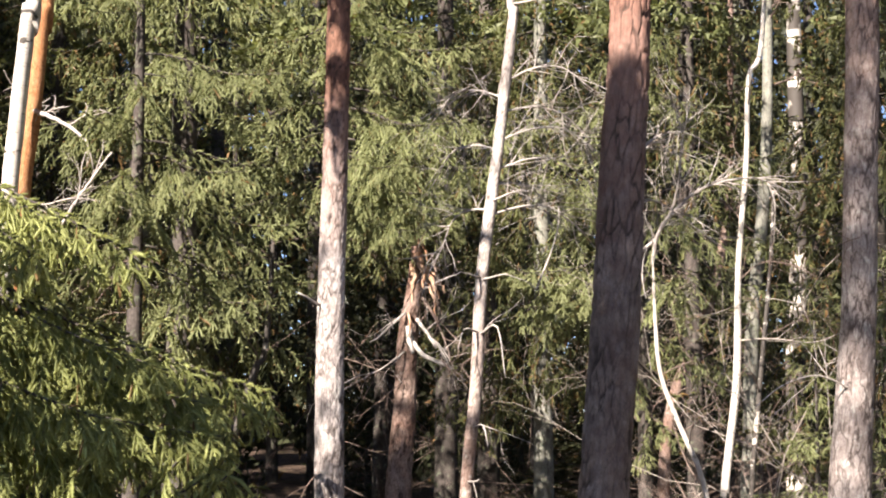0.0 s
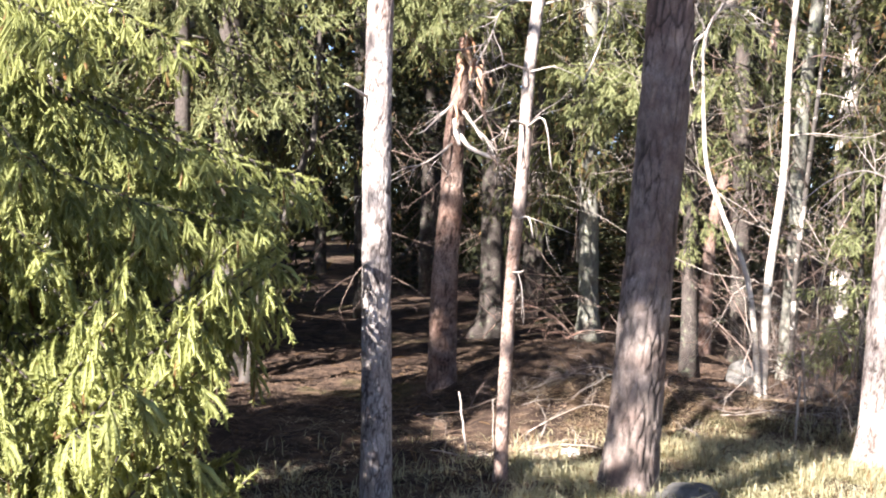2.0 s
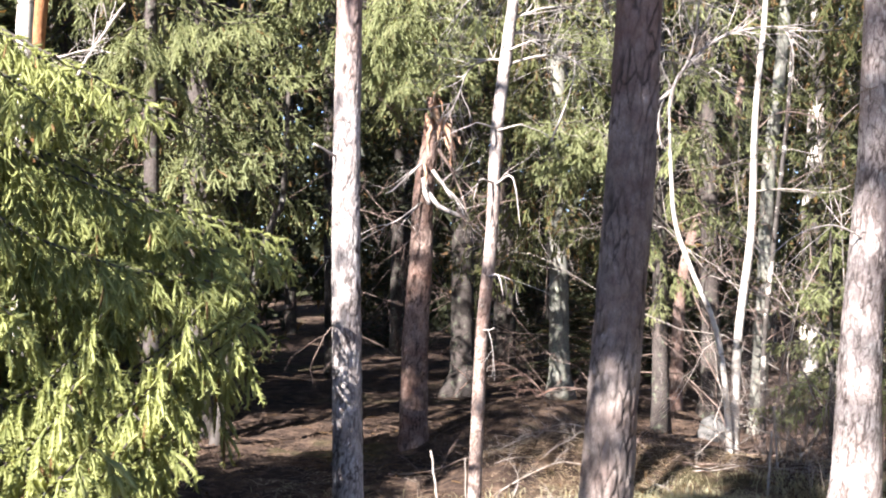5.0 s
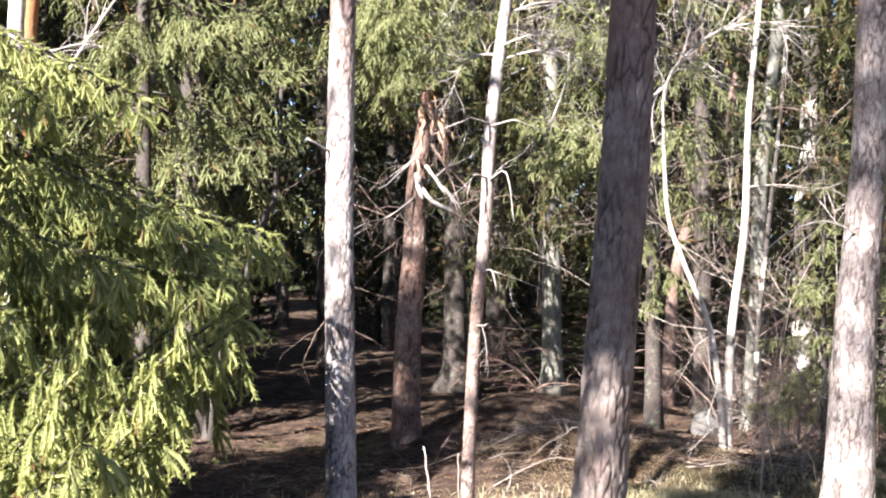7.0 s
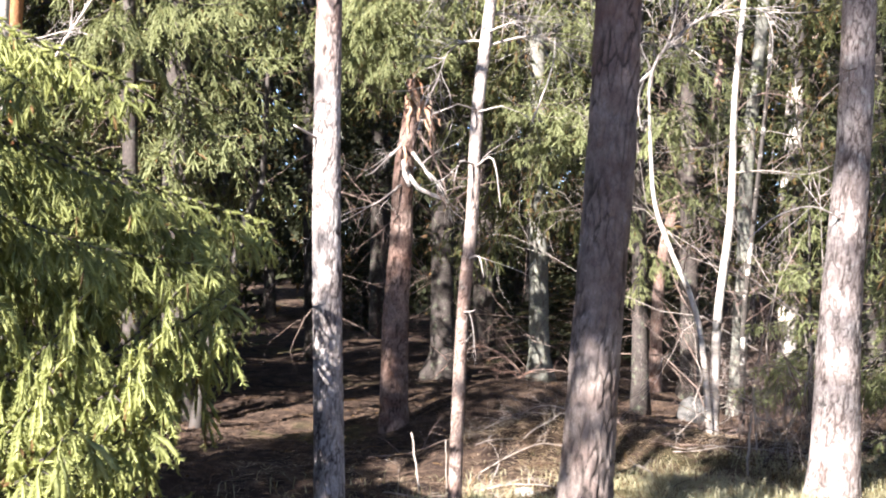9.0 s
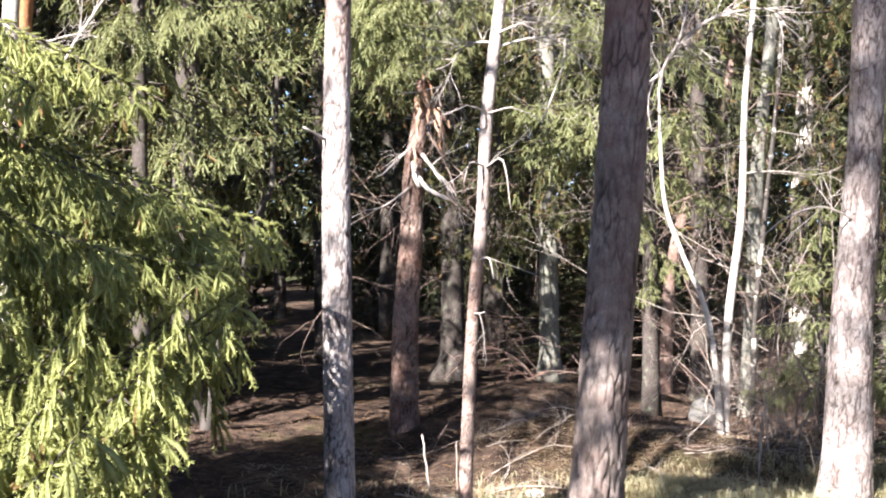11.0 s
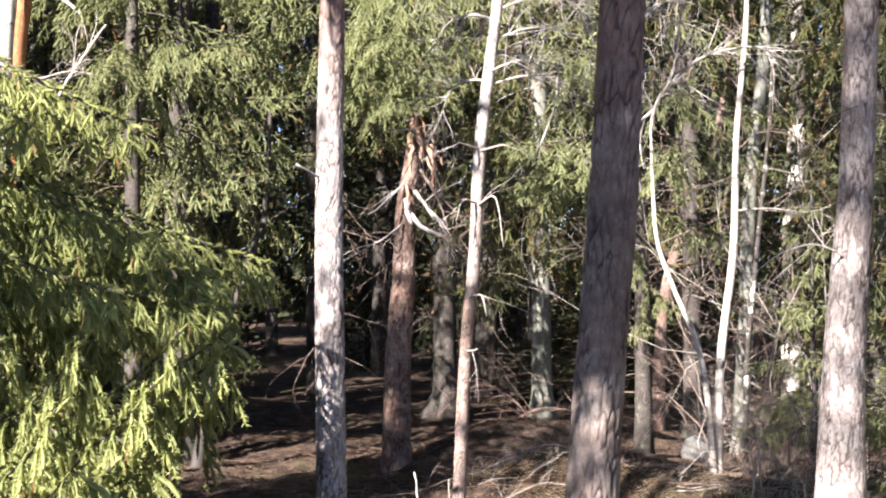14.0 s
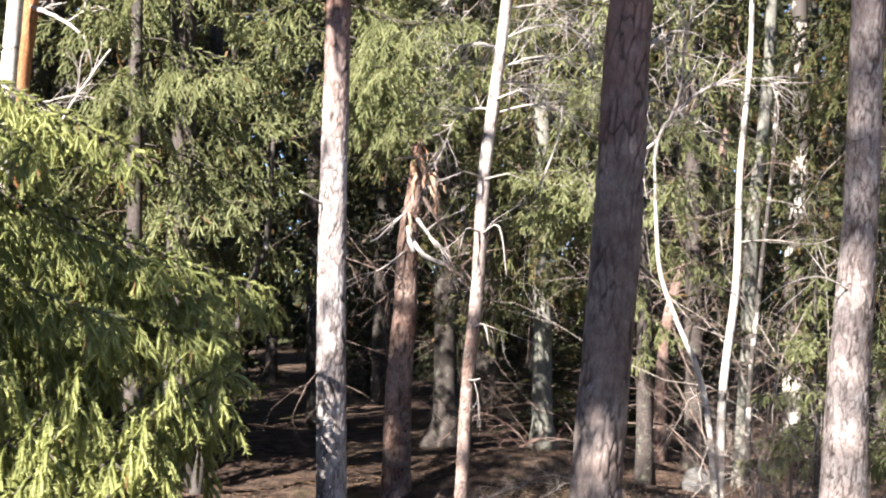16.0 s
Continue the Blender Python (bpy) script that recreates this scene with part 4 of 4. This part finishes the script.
limb(broken, "broken_limb", [(-0.21, 12.14, 2.30), (-0.20, 12.04, 2.18), (-0.17, 12.0, 2.08)], 0.028, 0.016, DEAD_WOOD, 0, 4, "pale snapped limb")
limb(broken, "broken_limb", [(-0.14, 12.14, 2.36), (-0.05, 12.0, 2.24), (0.02, 11.95, 2.12)], 0.018, 0.009, DEAD_WOOD, 3, 5, "pale snapped limb")
limb(broken, "broken_limb", [(-0.10, 12.14, 2.55), (-0.02, 12.0, 2.42), (0.06, 11.95, 2.25)], 0.016, 0.007, TWIG, 4, 6)
limb(broken, "broken_limb", [(-0.24, 12.14, 2.42), (-0.36, 12.0, 2.30), (-0.46, 11.95, 2.20), (-0.52, 11.9, 2.17)], 0.012, 0.005, DEAD_WOOD, 3, 7)
limb(broken, "broken_limb", [(-0.24, 12.14, 2.10), (-0.36, 12.0, 2.00), (-0.47, 11.95, 1.93), (-0.60, 11.9, 1.90)], 0.010, 0.004, DEAD_WOOD, 3, 8)
limb(broken, "broken_limb", [(-0.02, 12.05, 2.9), (0.02, 12.0, 2.7), (0.0, 11.95, 2.45)], 0.010, 0.004, TWIG, 5, 9)
limb(broken, "broken_limb", [(0.05, 11.9, 2.05), (0.15, 11.8, 1.92), (0.22, 11.75, 1.98), (0.33, 11.7, 2.05)], 0.008, 0.004, TWIG, 5, 10)
limb(broken, "broken_limb", [(-0.26, 12.1, 1.85), (-0.34, 12.0, 1.78), (-0.42, 11.95, 1.70)], 0.007, 0.003, TWIG, 3, 12)

limb(orange, "dead_branch", [(-3.42, 12.28, 4.15), (-3.15, 12.0, 4.02), (-2.98, 11.9, 3.92), (-2.82, 11.8, 3.78)], 0.022, 0.012, DEAD_WOOD, 4, 121, "thick bleached dead branch")
limb(orange, "dead_branch", [(-3.42, 12.28, 2.95), (-3.1, 12.0, 3.08), (-2.92, 11.9, 3.32), (-2.62, 11.8, 3.70)], 0.020, 0.008, DEAD_WOOD, 6, 122, "thick bleached dead branch")
limb(orange, "dead_branch", [(-3.42, 12.28, 3.35), (-3.2, 12.0, 3.3), (-2.95, 11.9, 3.34), (-2.7, 11.8, 3.3)], 0.009, 0.004, DEAD_WOOD, 8, 123)
# dead branches and stubs on the pines
for k, (z, dx, dy, dz, ln) in enumerate([(2.72, 1, 0.2, 0.15, 0.55), (2.98, 1, 0.4, 0.25, 0.6), (3.15, 1, -0.1, 0.2, 0.55), (3.32, 0.9, 0.5, 0.1, 0.6), (3.5, 1, 0.1, 0.3, 0.5),
                                          (2.9, 0.8, 0.9, 0.0, 0.6), (3.1, -0.8, 0.7, 0.1, 0.5), (3.4, -1, 0.4, 0.2, 0.45), (2.75, -0.7, 0.6, -0.1, 0.4)]):
    x = float(np.interp(z, [r[1] for r in PINE_B[1]], [r[0] for r in PINE_B[1]]))
    s = np.array([x, 8.3, z])
    d = np.array([dx, dy, dz]) / np.linalg.norm((dx, dy, dz))
    limb(pine_b, "dead_branch", [s, s + d * ln * 0.35 + [0, 0, 0.03], s + d * ln * 0.7 + [0, 0.05, 0.0], s + d * ln + [0.02, 0.05, -0.16]], 0.0075, 0.003, DEAD_WOOD, 14, 80 + k, "bleached bare branch", 5)
for k, (z, dx, ln) in enumerate([(2.80, 0.22, 0.3), (2.35, 0.14, 0.1), (2.36, -0.12, 0.1), (2.05, -0.12, -0.10), (2.04, 0.14, -0.24), (3.95, 0.3, 0.06), (1.52, 0.08, -0.1), (1.22, 0.06, 0.06)]):
    x = float(np.interp(z, [r[1] for r in PINE_B[1]], [r[0] for r in PINE_B[1]]))
    limb(pine_b, "stub", [(x, 8.28, z), (x + dx * 0.7, 8.15, z + abs(ln) * 0.15), (x + dx, 8.12, z + (ln if ln < 0 else 0.02))], 0.007, 0.0025, DEAD_WOOD, 1, 95 + k, sides=5)
limb(pine_b, "hanging_stick", [(0.72, 8.4, 2.78), (0.71, 8.36, 2.66), (0.66, 8.3, 2.5), (0.58, 8.28, 2.30)], 0.004, 0.006, DEAD_WOOD, 0, 110)
limb(curved_birch, "dead_branch", [(1.67, 11.2, 2.72), (1.71, 11.15, 2.95), (1.80, 11.1, 3.10), (2.08, 11.1, 3.32), (2.50, 11.1, 3.38), (2.62, 11.1, 3.16)], 0.017, 0.005, DEAD_WOOD, 26, 111, "arched bleached bare branch", 6)
limb(curved_birch, "dead_branch", [(1.70, 11.2, 2.92), (1.60, 11.15, 2.84), (1.48, 11.1, 2.72)], 0.015, 0.010, DEAD_WOOD, 3, 117, "arched bleached bare branch", 6)
limb(curved_birch, "dead_branch", [(1.80, 11.1, 3.10), (1.86, 11.05, 3.35), (1.88, 11.0, 3.62), (1.95, 11.0, 3.95)], 0.009, 0.004, DEAD_WOOD, 10, 118, "bleached twiggy branch", 5)
limb(straight_birch, "dead_branch", [(2.33, 11.24, 2.60), (2.50, 11.15, 2.74), (2.72, 11.1, 2.72), (2.92, 11.1, 2.62)], 0.0055, 0.0025, TWIG, 8, 119, "bare grey twiggy branch", 5)
limb(straight_birch, "dead_branch", [(2.32, 11.24, 2.15), (2.55, 11.1, 2.16), (2.85, 11.05, 2.13), (3.05, 11.0, 2.20)], 0.0065, 0.0025, STICK, 6, 124, "bare grey twiggy branch", 5)
limb(pine_c, "dead_branch", [(1.08, 8.06, 2.95), (1.28, 8.5, 3.2), (1.52, 8.9, 3.32), (1.75, 9.0, 3.25)], 0.008, 0.003, DEAD_WOOD, 16, 112, "bare grey twiggy branch", 5)
limb(pine_c, "dead_branch", [(1.07, 8.06, 2.7), (1.3, 8.6, 2.85), (1.6, 9.0, 2.75), (1.8, 9.0, 2.6)], 0.007, 0.003, DEAD_WOOD, 14, 113, "bare grey twiggy branch", 5)
limb(pine_a, "stub", [(-0.57, 7.46, 2.14), (-0.64, 7.36, 2.18), (-0.68, 7.33, 2.20)], 0.008, 0.005, DEAD_WOOD, 0, 114, sides=5)
limb(pine_r, "dead_branch", [(2.58, 9.12, 1.75), (2.35, 9.0, 1.83), (2.12, 8.95, 1.77), (1.92, 8.9, 1.62)], 0.007, 0.003, DEAD_WOOD, 4, 115, "bare grey twig", 5)
limb(pine_r, "dead_branch", [(2.68, 9.12, 2.7), (2.56, 9.0, 2.66), (2.4, 8.95, 2.60)], 0.005, 0.002, TWIG, 3, 116, sides=4)


# unseen pines added left and behind, to shade the thick and the stout pine
shade_pine, _ = pine("pine_tree", "unseen tall pine with grey fissured bark, added for shade", (1.78, [(-2.80, 0.0, 0.15), (-2.79, 2.0, 0.13), (-2.80, 5.6, 0.11), (-2.81, 7.5, 0.105), (-2.80, 9.5, 0.10)]), PINE_BARK, 20, 0, 0.03, 130, 4, 22)
back_pine, _ = pine("pine_tree", "unseen tall pine with grey fissured bark, added for shade", (-2.4, [(-5.75, 0.0, 0.2), (-5.72, 2.0, 0.17), (-5.65, 9.0, 0.13)]), PINE_BARK, 20, 0, 0.03, 131, 4, 19.5)

# boughs set for this shade: dense short above, thinner and longer lower down
SHADE_BOUGHS = [(6.9 + 0.06 * k, 146 + 34 * math.sin(k * 2.1), 0.84 + 0.12 * math.sin(k * 1.3)) for k in range(38)]
SHADE_BOUGHS += [(7.25, 145, 1.42), (6.5, 148, 1.40), (6.1, 142, 1.38), (5.75, 149, 1.42), (5.4, 144, 1.42), (6.75, 138, 0.8), (6.2, 136, 0.6), (5.1, 150, 1.6), (4.95, 137, 1.5), (4.8, 156, 1.6), (4.85, 145, 1.3), (5.65, 142, 1.5)]
BACK_BOUGHS = [(13.1 + 0.14 * k, -34 + 26 * math.sin(k * 2.3), 0.78 + 0.12 * math.sin(k * 1.9)) for k in range(16)] + [(12.5, -30, 0.75), (12.05, -40, 0.6), (11.6, -34, 0.72)]
for tree, zz, ang, ln in [(shade_pine, *r) for r in SHADE_BOUGHS] + [(back_pine, *r) for r in BACK_BOUGHS]:
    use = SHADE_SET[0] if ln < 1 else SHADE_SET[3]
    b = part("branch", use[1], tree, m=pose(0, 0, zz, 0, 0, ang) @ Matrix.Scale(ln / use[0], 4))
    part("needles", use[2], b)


# ---------------------------------------------------------------- shrubs
def bare_shrub(x, y, tall, stems, seed, mat, label="leafless shrub with thin pale stems"):
    rg = np.random.RandomState(seed)
    base = float(ground_z(x, y)) - 0.03
    t = thing("shrub", x, y, base, label, "shrub", "bare shrubs")
    for k in range(stems):
        pile = Pile()
        a = rg.uniform(0, 6.283)
        bare_twigs(pile, (0.05 * math.cos(a), 0.05 * math.sin(a), 0), (0.32 * math.cos(a), 0.32 * math.sin(a), 1.0), tall * rg.uniform(0.6, 1.1), 0.0046 * tall ** 0.5, rg, 3, 0.85, 0.0, 4)
        part("stem", pile.mesh("stem", mat), t)
    return t


for k, (x, y, h, n) in enumerate([(2.55, 10.6, 1.7, 3), (2.85, 10.2, 1.9, 3), (3.05, 11.6, 2.2, 3), (2.7, 12.2, 1.6, 3), (2.25, 12.4, 1.5, 3), (3.3, 10.0, 1.4, 3),
                                   (-1.56, 5.0, 0.95, 4), (0.85, 13.6, 0.7, 2), (2.45, 9.9, 0.9, 3), (2.2, 10.5, 0.8, 4), (2.62, 10.1, 0.75, 4), (2.55, 12.9, 3.8, 3), (2.95, 12.4, 3.5, 3), (3.35, 12.2, 3.0, 2), (2.75, 11.9, 2.8, 2), (2.35, 11.1, 1.1, 4)]):
    bare_shrub(x, y, h, n, 140 + k, (STICK, TWIG)[k % 2])


# ---------------------------------------------------------------- stones, sticks and litter
def stone(x, y, size, seed, label, flat=0.7, mat=STONE):
    bm = bmesh.new()
    bmesh.ops.create_icosphere(bm, subdivisions=4, radius=1.0)
    for v in bm.verts:
        n = v.co.normalized()
        k = 1 + 0.22 * noise.noise(n * 1.4 + Vector((seed, 0, 0))) + 0.09 * noise.noise(n * 4 + Vector((0, seed, 0)))
        v.co = Vector((n.x * k * 1.15, n.y * k, n.z * k * flat)) * size
    me = bpy.data.meshes.new("stone")
    bm.to_mesh(me)
    bm.free()
    me.polygons.foreach_set("use_smooth", [True] * len(me.polygons))
    me.materials.append(mat)
    ob = new("stone", me)
    ob.matrix_basis = pose(x, y, float(ground_z(x, y)) + size * flat * 0.35, 0, 0, seed * 47)
    return tagged(ob, label, "stone")


stone(2.45, 13.5, 0.17, 3, "large grey boulder with moss", 0.95)
stone(1.12, 7.75, 0.17, 5, "flat grey stone half sunk in grass", 0.45)
stone(0.60, 9.45, 0.06, 7, "small pale stone in the litter", 0.5, PALE_STONE)
stone(0.95, 9.2, 0.05, 9, "small pale stone in the litter", 0.5, PALE_STONE)
stone(0.42, 9.3, 0.035, 11, "small pale stone in the litter", 0.5, PALE_STONE)
stone(0.72, 9.25, 0.04, 12, "small pale stone in the litter", 0.4, PALE_STONE)


def fallen(x, y, ln, turn, radius, seed, mat, label, rise=0.06, twigs=3):
    rg = np.random.RandomState(seed)
    pile = Pile()
    pts = [np.array([0, 0, 0.0])]
    d = np.array([math.cos(radians(turn)), math.sin(radians(turn)), 0])
    for k in range(5):
        p = pts[-1] + d * ln / 5 + np.array([rg.normal() * 0.03 * ln, rg.normal() * 0.03 * ln, 0])
        p[2] = float(ground_z(x + p[0], y + p[1]) - ground_z(x, y)) + rise * math.sin((k + 1) / 5 * 2.6)
        pts.append(p)
    c = spline(pts, 0.05)
    pile.tube(c, np.linspace(radius, radius * 0.5, len(c)), 6)
    for k in range(twigs):
        i = rg.randint(1, len(c))
        bare_twigs(pile, c[i], d + np.array([rg.normal(), rg.normal(), abs(rg.normal()) + 0.2]), ln * rg.uniform(0.2, 0.5), radius * 0.5, rg, 2, 0.3, -0.05, 3)
    ob = new("fallen_branch", pile.mesh("fallen_branch", mat, True))
    ob.location = (x, y, float(ground_z(x, y)) + radius * 0.8)
    return tagged(ob, label, "branch", "fallen branches")


fallen(0.75, 11.3, 0.5, 20, 0.0042, 1, STICK, "bleached twiggy branch on the mound", 0.14, 8)
fallen(0.95, 11.0, 0.45, 170, 0.0042, 2, STICK, "bleached twiggy branch on the mound", 0.16, 8)
fallen(0.35, 10.2, 0.7, 15, 0.0053, 3, STICK, "dry broken branch lying on litter", 0.05, 5)
fallen(0.30, 9.6, 0.6, -5, 0.0063, 4, STICK, "dry broken branch lying on litter", 0.02, 2)
fallen(-0.30, 9.4, 0.45, -25, 0.0068, 5, STICK, "dry broken branch lying on litter", 0.02, 1)
fallen(1.5, 9.6, 0.3, 120, 0.0053, 6, STICK, "forked pale stick lying in the grass", 0.1, 2)
fallen(1.45, 10.9, 0.9, 5, 0.0063, 7, TWIG, "brown dead branch on the ground", 0.04, 6)
fallen(1.7, 10.3, 0.8, -10, 0.0053, 8, STICK, "bleached dead branch on the ground", 0.05, 6)
fallen(2.4, 9.3, 0.35, 50, 0.0073, 9, STICK, "short pale cut stick leaning in litter", 0.12, 0)
fallen(2.2, 10.2, 0.9, 5, 0.0053, 10, TWIG, "brown dead branch on the ground", 0.06, 6)
fallen(-0.45, 10.7, 1.0, 30, 0.0084, 11, TWIG, "brown dead branch on the ground", 0.03, 3)
fallen(1.0, 14.2, 1.0, 170, 0.0105, 12, RED_BARK, "reddish fallen pine branch", 0.45, 8)
fallen(0.7, 14.6, 1.0, 10, 0.0084, 13, RED_BARK, "reddish fallen pine branch", 0.3, 8)
heap = np.random.RandomState(41)
for k in range(9):
    fallen(heap.uniform(0.45, 1.3), heap.uniform(10.4, 11.2), heap.uniform(0.3, 0.6), heap.uniform(0, 360), 0.004, 60 + k, (STICK, TWIG)[k % 2], "thin dry branch with twigs heaped on the mound", 0.08, 7)
for k in range(8):
    fallen(heap.uniform(1.4, 2.6), heap.uniform(9.9, 11.6), heap.uniform(0.3, 0.7), heap.uniform(0, 360), 0.004, 80 + k, (STICK, TWIG)[k % 2], "thin dry branch with twigs among the brush", 0.10, 6)
for k in range(7):
    fallen(heap.uniform(-0.2, 1.3), heap.uniform(9.2, 10.6), heap.uniform(0.15, 0.4), heap.uniform(0, 360), 0.0035, 100 + k, (STICK, DEAD_WOOD)[k % 2], "short bleached stick lying on dry straw", 0.03, 2)
fallen(2.75, 8.3, 0.3, 60, 0.0042, 14, STICK, "pale twig beside a pine foot", 0.08, 4)


def stake(x, y, tall, lean, r, seed):
    pile = Pile()
    rg = np.random.RandomState(seed)
    z = np.linspace(0, tall, 8)
    pts = np.stack([lean * z / tall + rg.normal(size=8) * 0.0018, rg.normal(size=8) * 0.0018, z], 1)
    pile.tube(pts, r * np.linspace(1.1, 0.85, 8), 6)
    ob = new("sapling_stump", pile.mesh("sapling_stump", STICK, True))
    ob.location = (x, y, float(ground_z(x, y)) - 0.02)
    return tagged(ob, "snapped bare sapling stem standing in litter", "stump")


stake(-0.06, 9.3, 0.46, -0.06, 0.0072, 1)
stake(2.14, 9.9, 0.45, 0.03, 0.0091, 2)
stake(2.55, 9.7, 0.55, 0.02, 0.0078, 3)
stake(2.3, 10.3, 0.5, -0.03, 0.0065, 4)
stake(0.1, 9.6, 0.4, 0.0, 0.0039, 5)


def grass_stuff(label, seed, n, y0, y1, low, high, thin, mat=GRASS):
    rg = np.random.RandomState(seed)
    x, y = rg.uniform(-1.4, 4.4, n), rg.uniform(y0, y1, n)
    dens = np.where(x > 0.2, 1.0, 0.12) * np.clip((y1 + 0.2 - y) / 1.6, 0, 1) * (0.14 + 0.86 * (np.sin(3.3 * x + 1 + seed) * np.sin(4.1 * y) + 0.5 * np.sin(9 * x + 5 * y) > -0.15))
    if not thin:
        dens = dens * np.where((x < 0.9) & (y > 9.0), 0.25, 1)
    k = rg.uniform(0, 1, n) < dens
    x, y = x[k], y[k]
    n = len(x)
    a, h, b = rg.uniform(0, 6.283, n), rg.uniform(low, high, n), rg.uniform(0.06, 0.24, n)
    z = ground_z(x, y) - 0.01
    d = np.stack([np.cos(a), np.sin(a), 0 * a], 1)
    s = np.stack([-np.sin(a), np.cos(a), 0 * a], 1) * 0.0028
    p = np.stack([x, y, z], 1)
    m1 = p + d * b[:, None] * 0.3 + np.array([0, 0, 1]) * h[:, None] * 0.65
    tip = p + d * b[:, None] + np.array([0, 0, 1]) * h[:, None] * rg.uniform(0.5, 1.0, (n, 1))
    v = np.stack([p - s, p + s, m1 + s * 0.8, m1 - s * 0.8, tip], 1).reshape(-1, 3)
    o = np.arange(n)[:, None] * 5
    ob = new("grass", mesh_of("grass", v, [o + np.array([[0, 1, 2, 3]]), o + np.array([[3, 2, 4]])], mat))
    return tagged(ob, label, "grass", kind="stuff")


grass_stuff("dry yellow-green grass at the edge of the wood", 9, 110000, 6.8, 10.3, 0.02, 0.085, False)
grass_stuff("tufts of taller pale grass", 29, 24000, 7.2, 10.2, 0.07, 0.17, False)
grass_stuff("flattened straw among the needle litter", 19, 90000, 8.8, 11.9, 0.004, 0.030, True, STRAW)


def litter_stuff():
    rg = np.random.RandomState(10)
    n = 5200
    x, y = rg.uniform(-4, 5, n), 6.5 + 9.5 * rg.uniform(0, 1, n) ** 1.3
    a, l, r = rg.uniform(0, 6.283, n), rg.uniform(0.03, 0.24, n), rg.uniform(0.0015, 0.0045, n)
    z = ground_z(x, y) + 0.006
    d = np.stack([np.cos(a) * l, np.sin(a) * l, rg.normal(size=n) * 0.12 * l], 1)
    p = np.stack([x, y, z], 1)
    s = np.stack([-np.sin(a), np.cos(a), 0 * a], 1) * r[:, None]
    up = np.array([0, 0, 1.5]) * r[:, None]
    m = p + d * 0.5 + np.array([0, 0, 1]) * (0.06 * l)[:, None] + s * rg.normal(size=(n, 1)) * 3
    e = p + d
    v = np.stack([p - s, p + s, p + up, m - s, m + s, m + up, e - s * 0.5, e + s * 0.5, e + up * 0.5], 1).reshape(-1, 3)
    o = np.arange(n)[:, None] * 9
    f = []
    for b in (0, 3):
        for i in range(3):
            j = (i + 1) % 3
            f.append(o + np.array([[b + i, b + j, b + 3 + j, b + 3 + i]]))
    ob = new("twig_litter", mesh_of("twig_litter", v, f, LITTER))
    tagged(ob, "brown and bleached twigs strewn over the ground", "litter", kind="stuff")
    n = 9000
    x, y = rg.uniform(-4, 5, n), 6.5 + 8 * rg.uniform(0, 1, n) ** 1.2
    p = np.stack([x, y, ground_z(x, y) + 0.008], 1)
    a = rg.uniform(0, 6.283, n)
    u = np.stack([np.cos(a), np.sin(a), rg.normal(size=n) * 0.35], 1) * rg.uniform(0.008, 0.022, (n, 1))
    w = np.stack([-np.sin(a), np.cos(a), rg.normal(size=n) * 0.35], 1) * rg.uniform(0.005, 0.012, (n, 1))
    lift = np.array([0, 0, 0.008])
    v = np.stack([p - u, p + w + lift, p + u, p - w + lift], 1).reshape(-1, 3)
    o = np.arange(n)[:, None] * 4
    ob = new("leaf_litter", mesh_of("leaf_litter", v, [o + np.array([[0, 1, 2]]), o + np.array([[0, 2, 3]])], LITTER))
    tagged(ob, "withered brown leaves and bark flakes on the ground", "litter", kind="stuff")


litter_stuff()
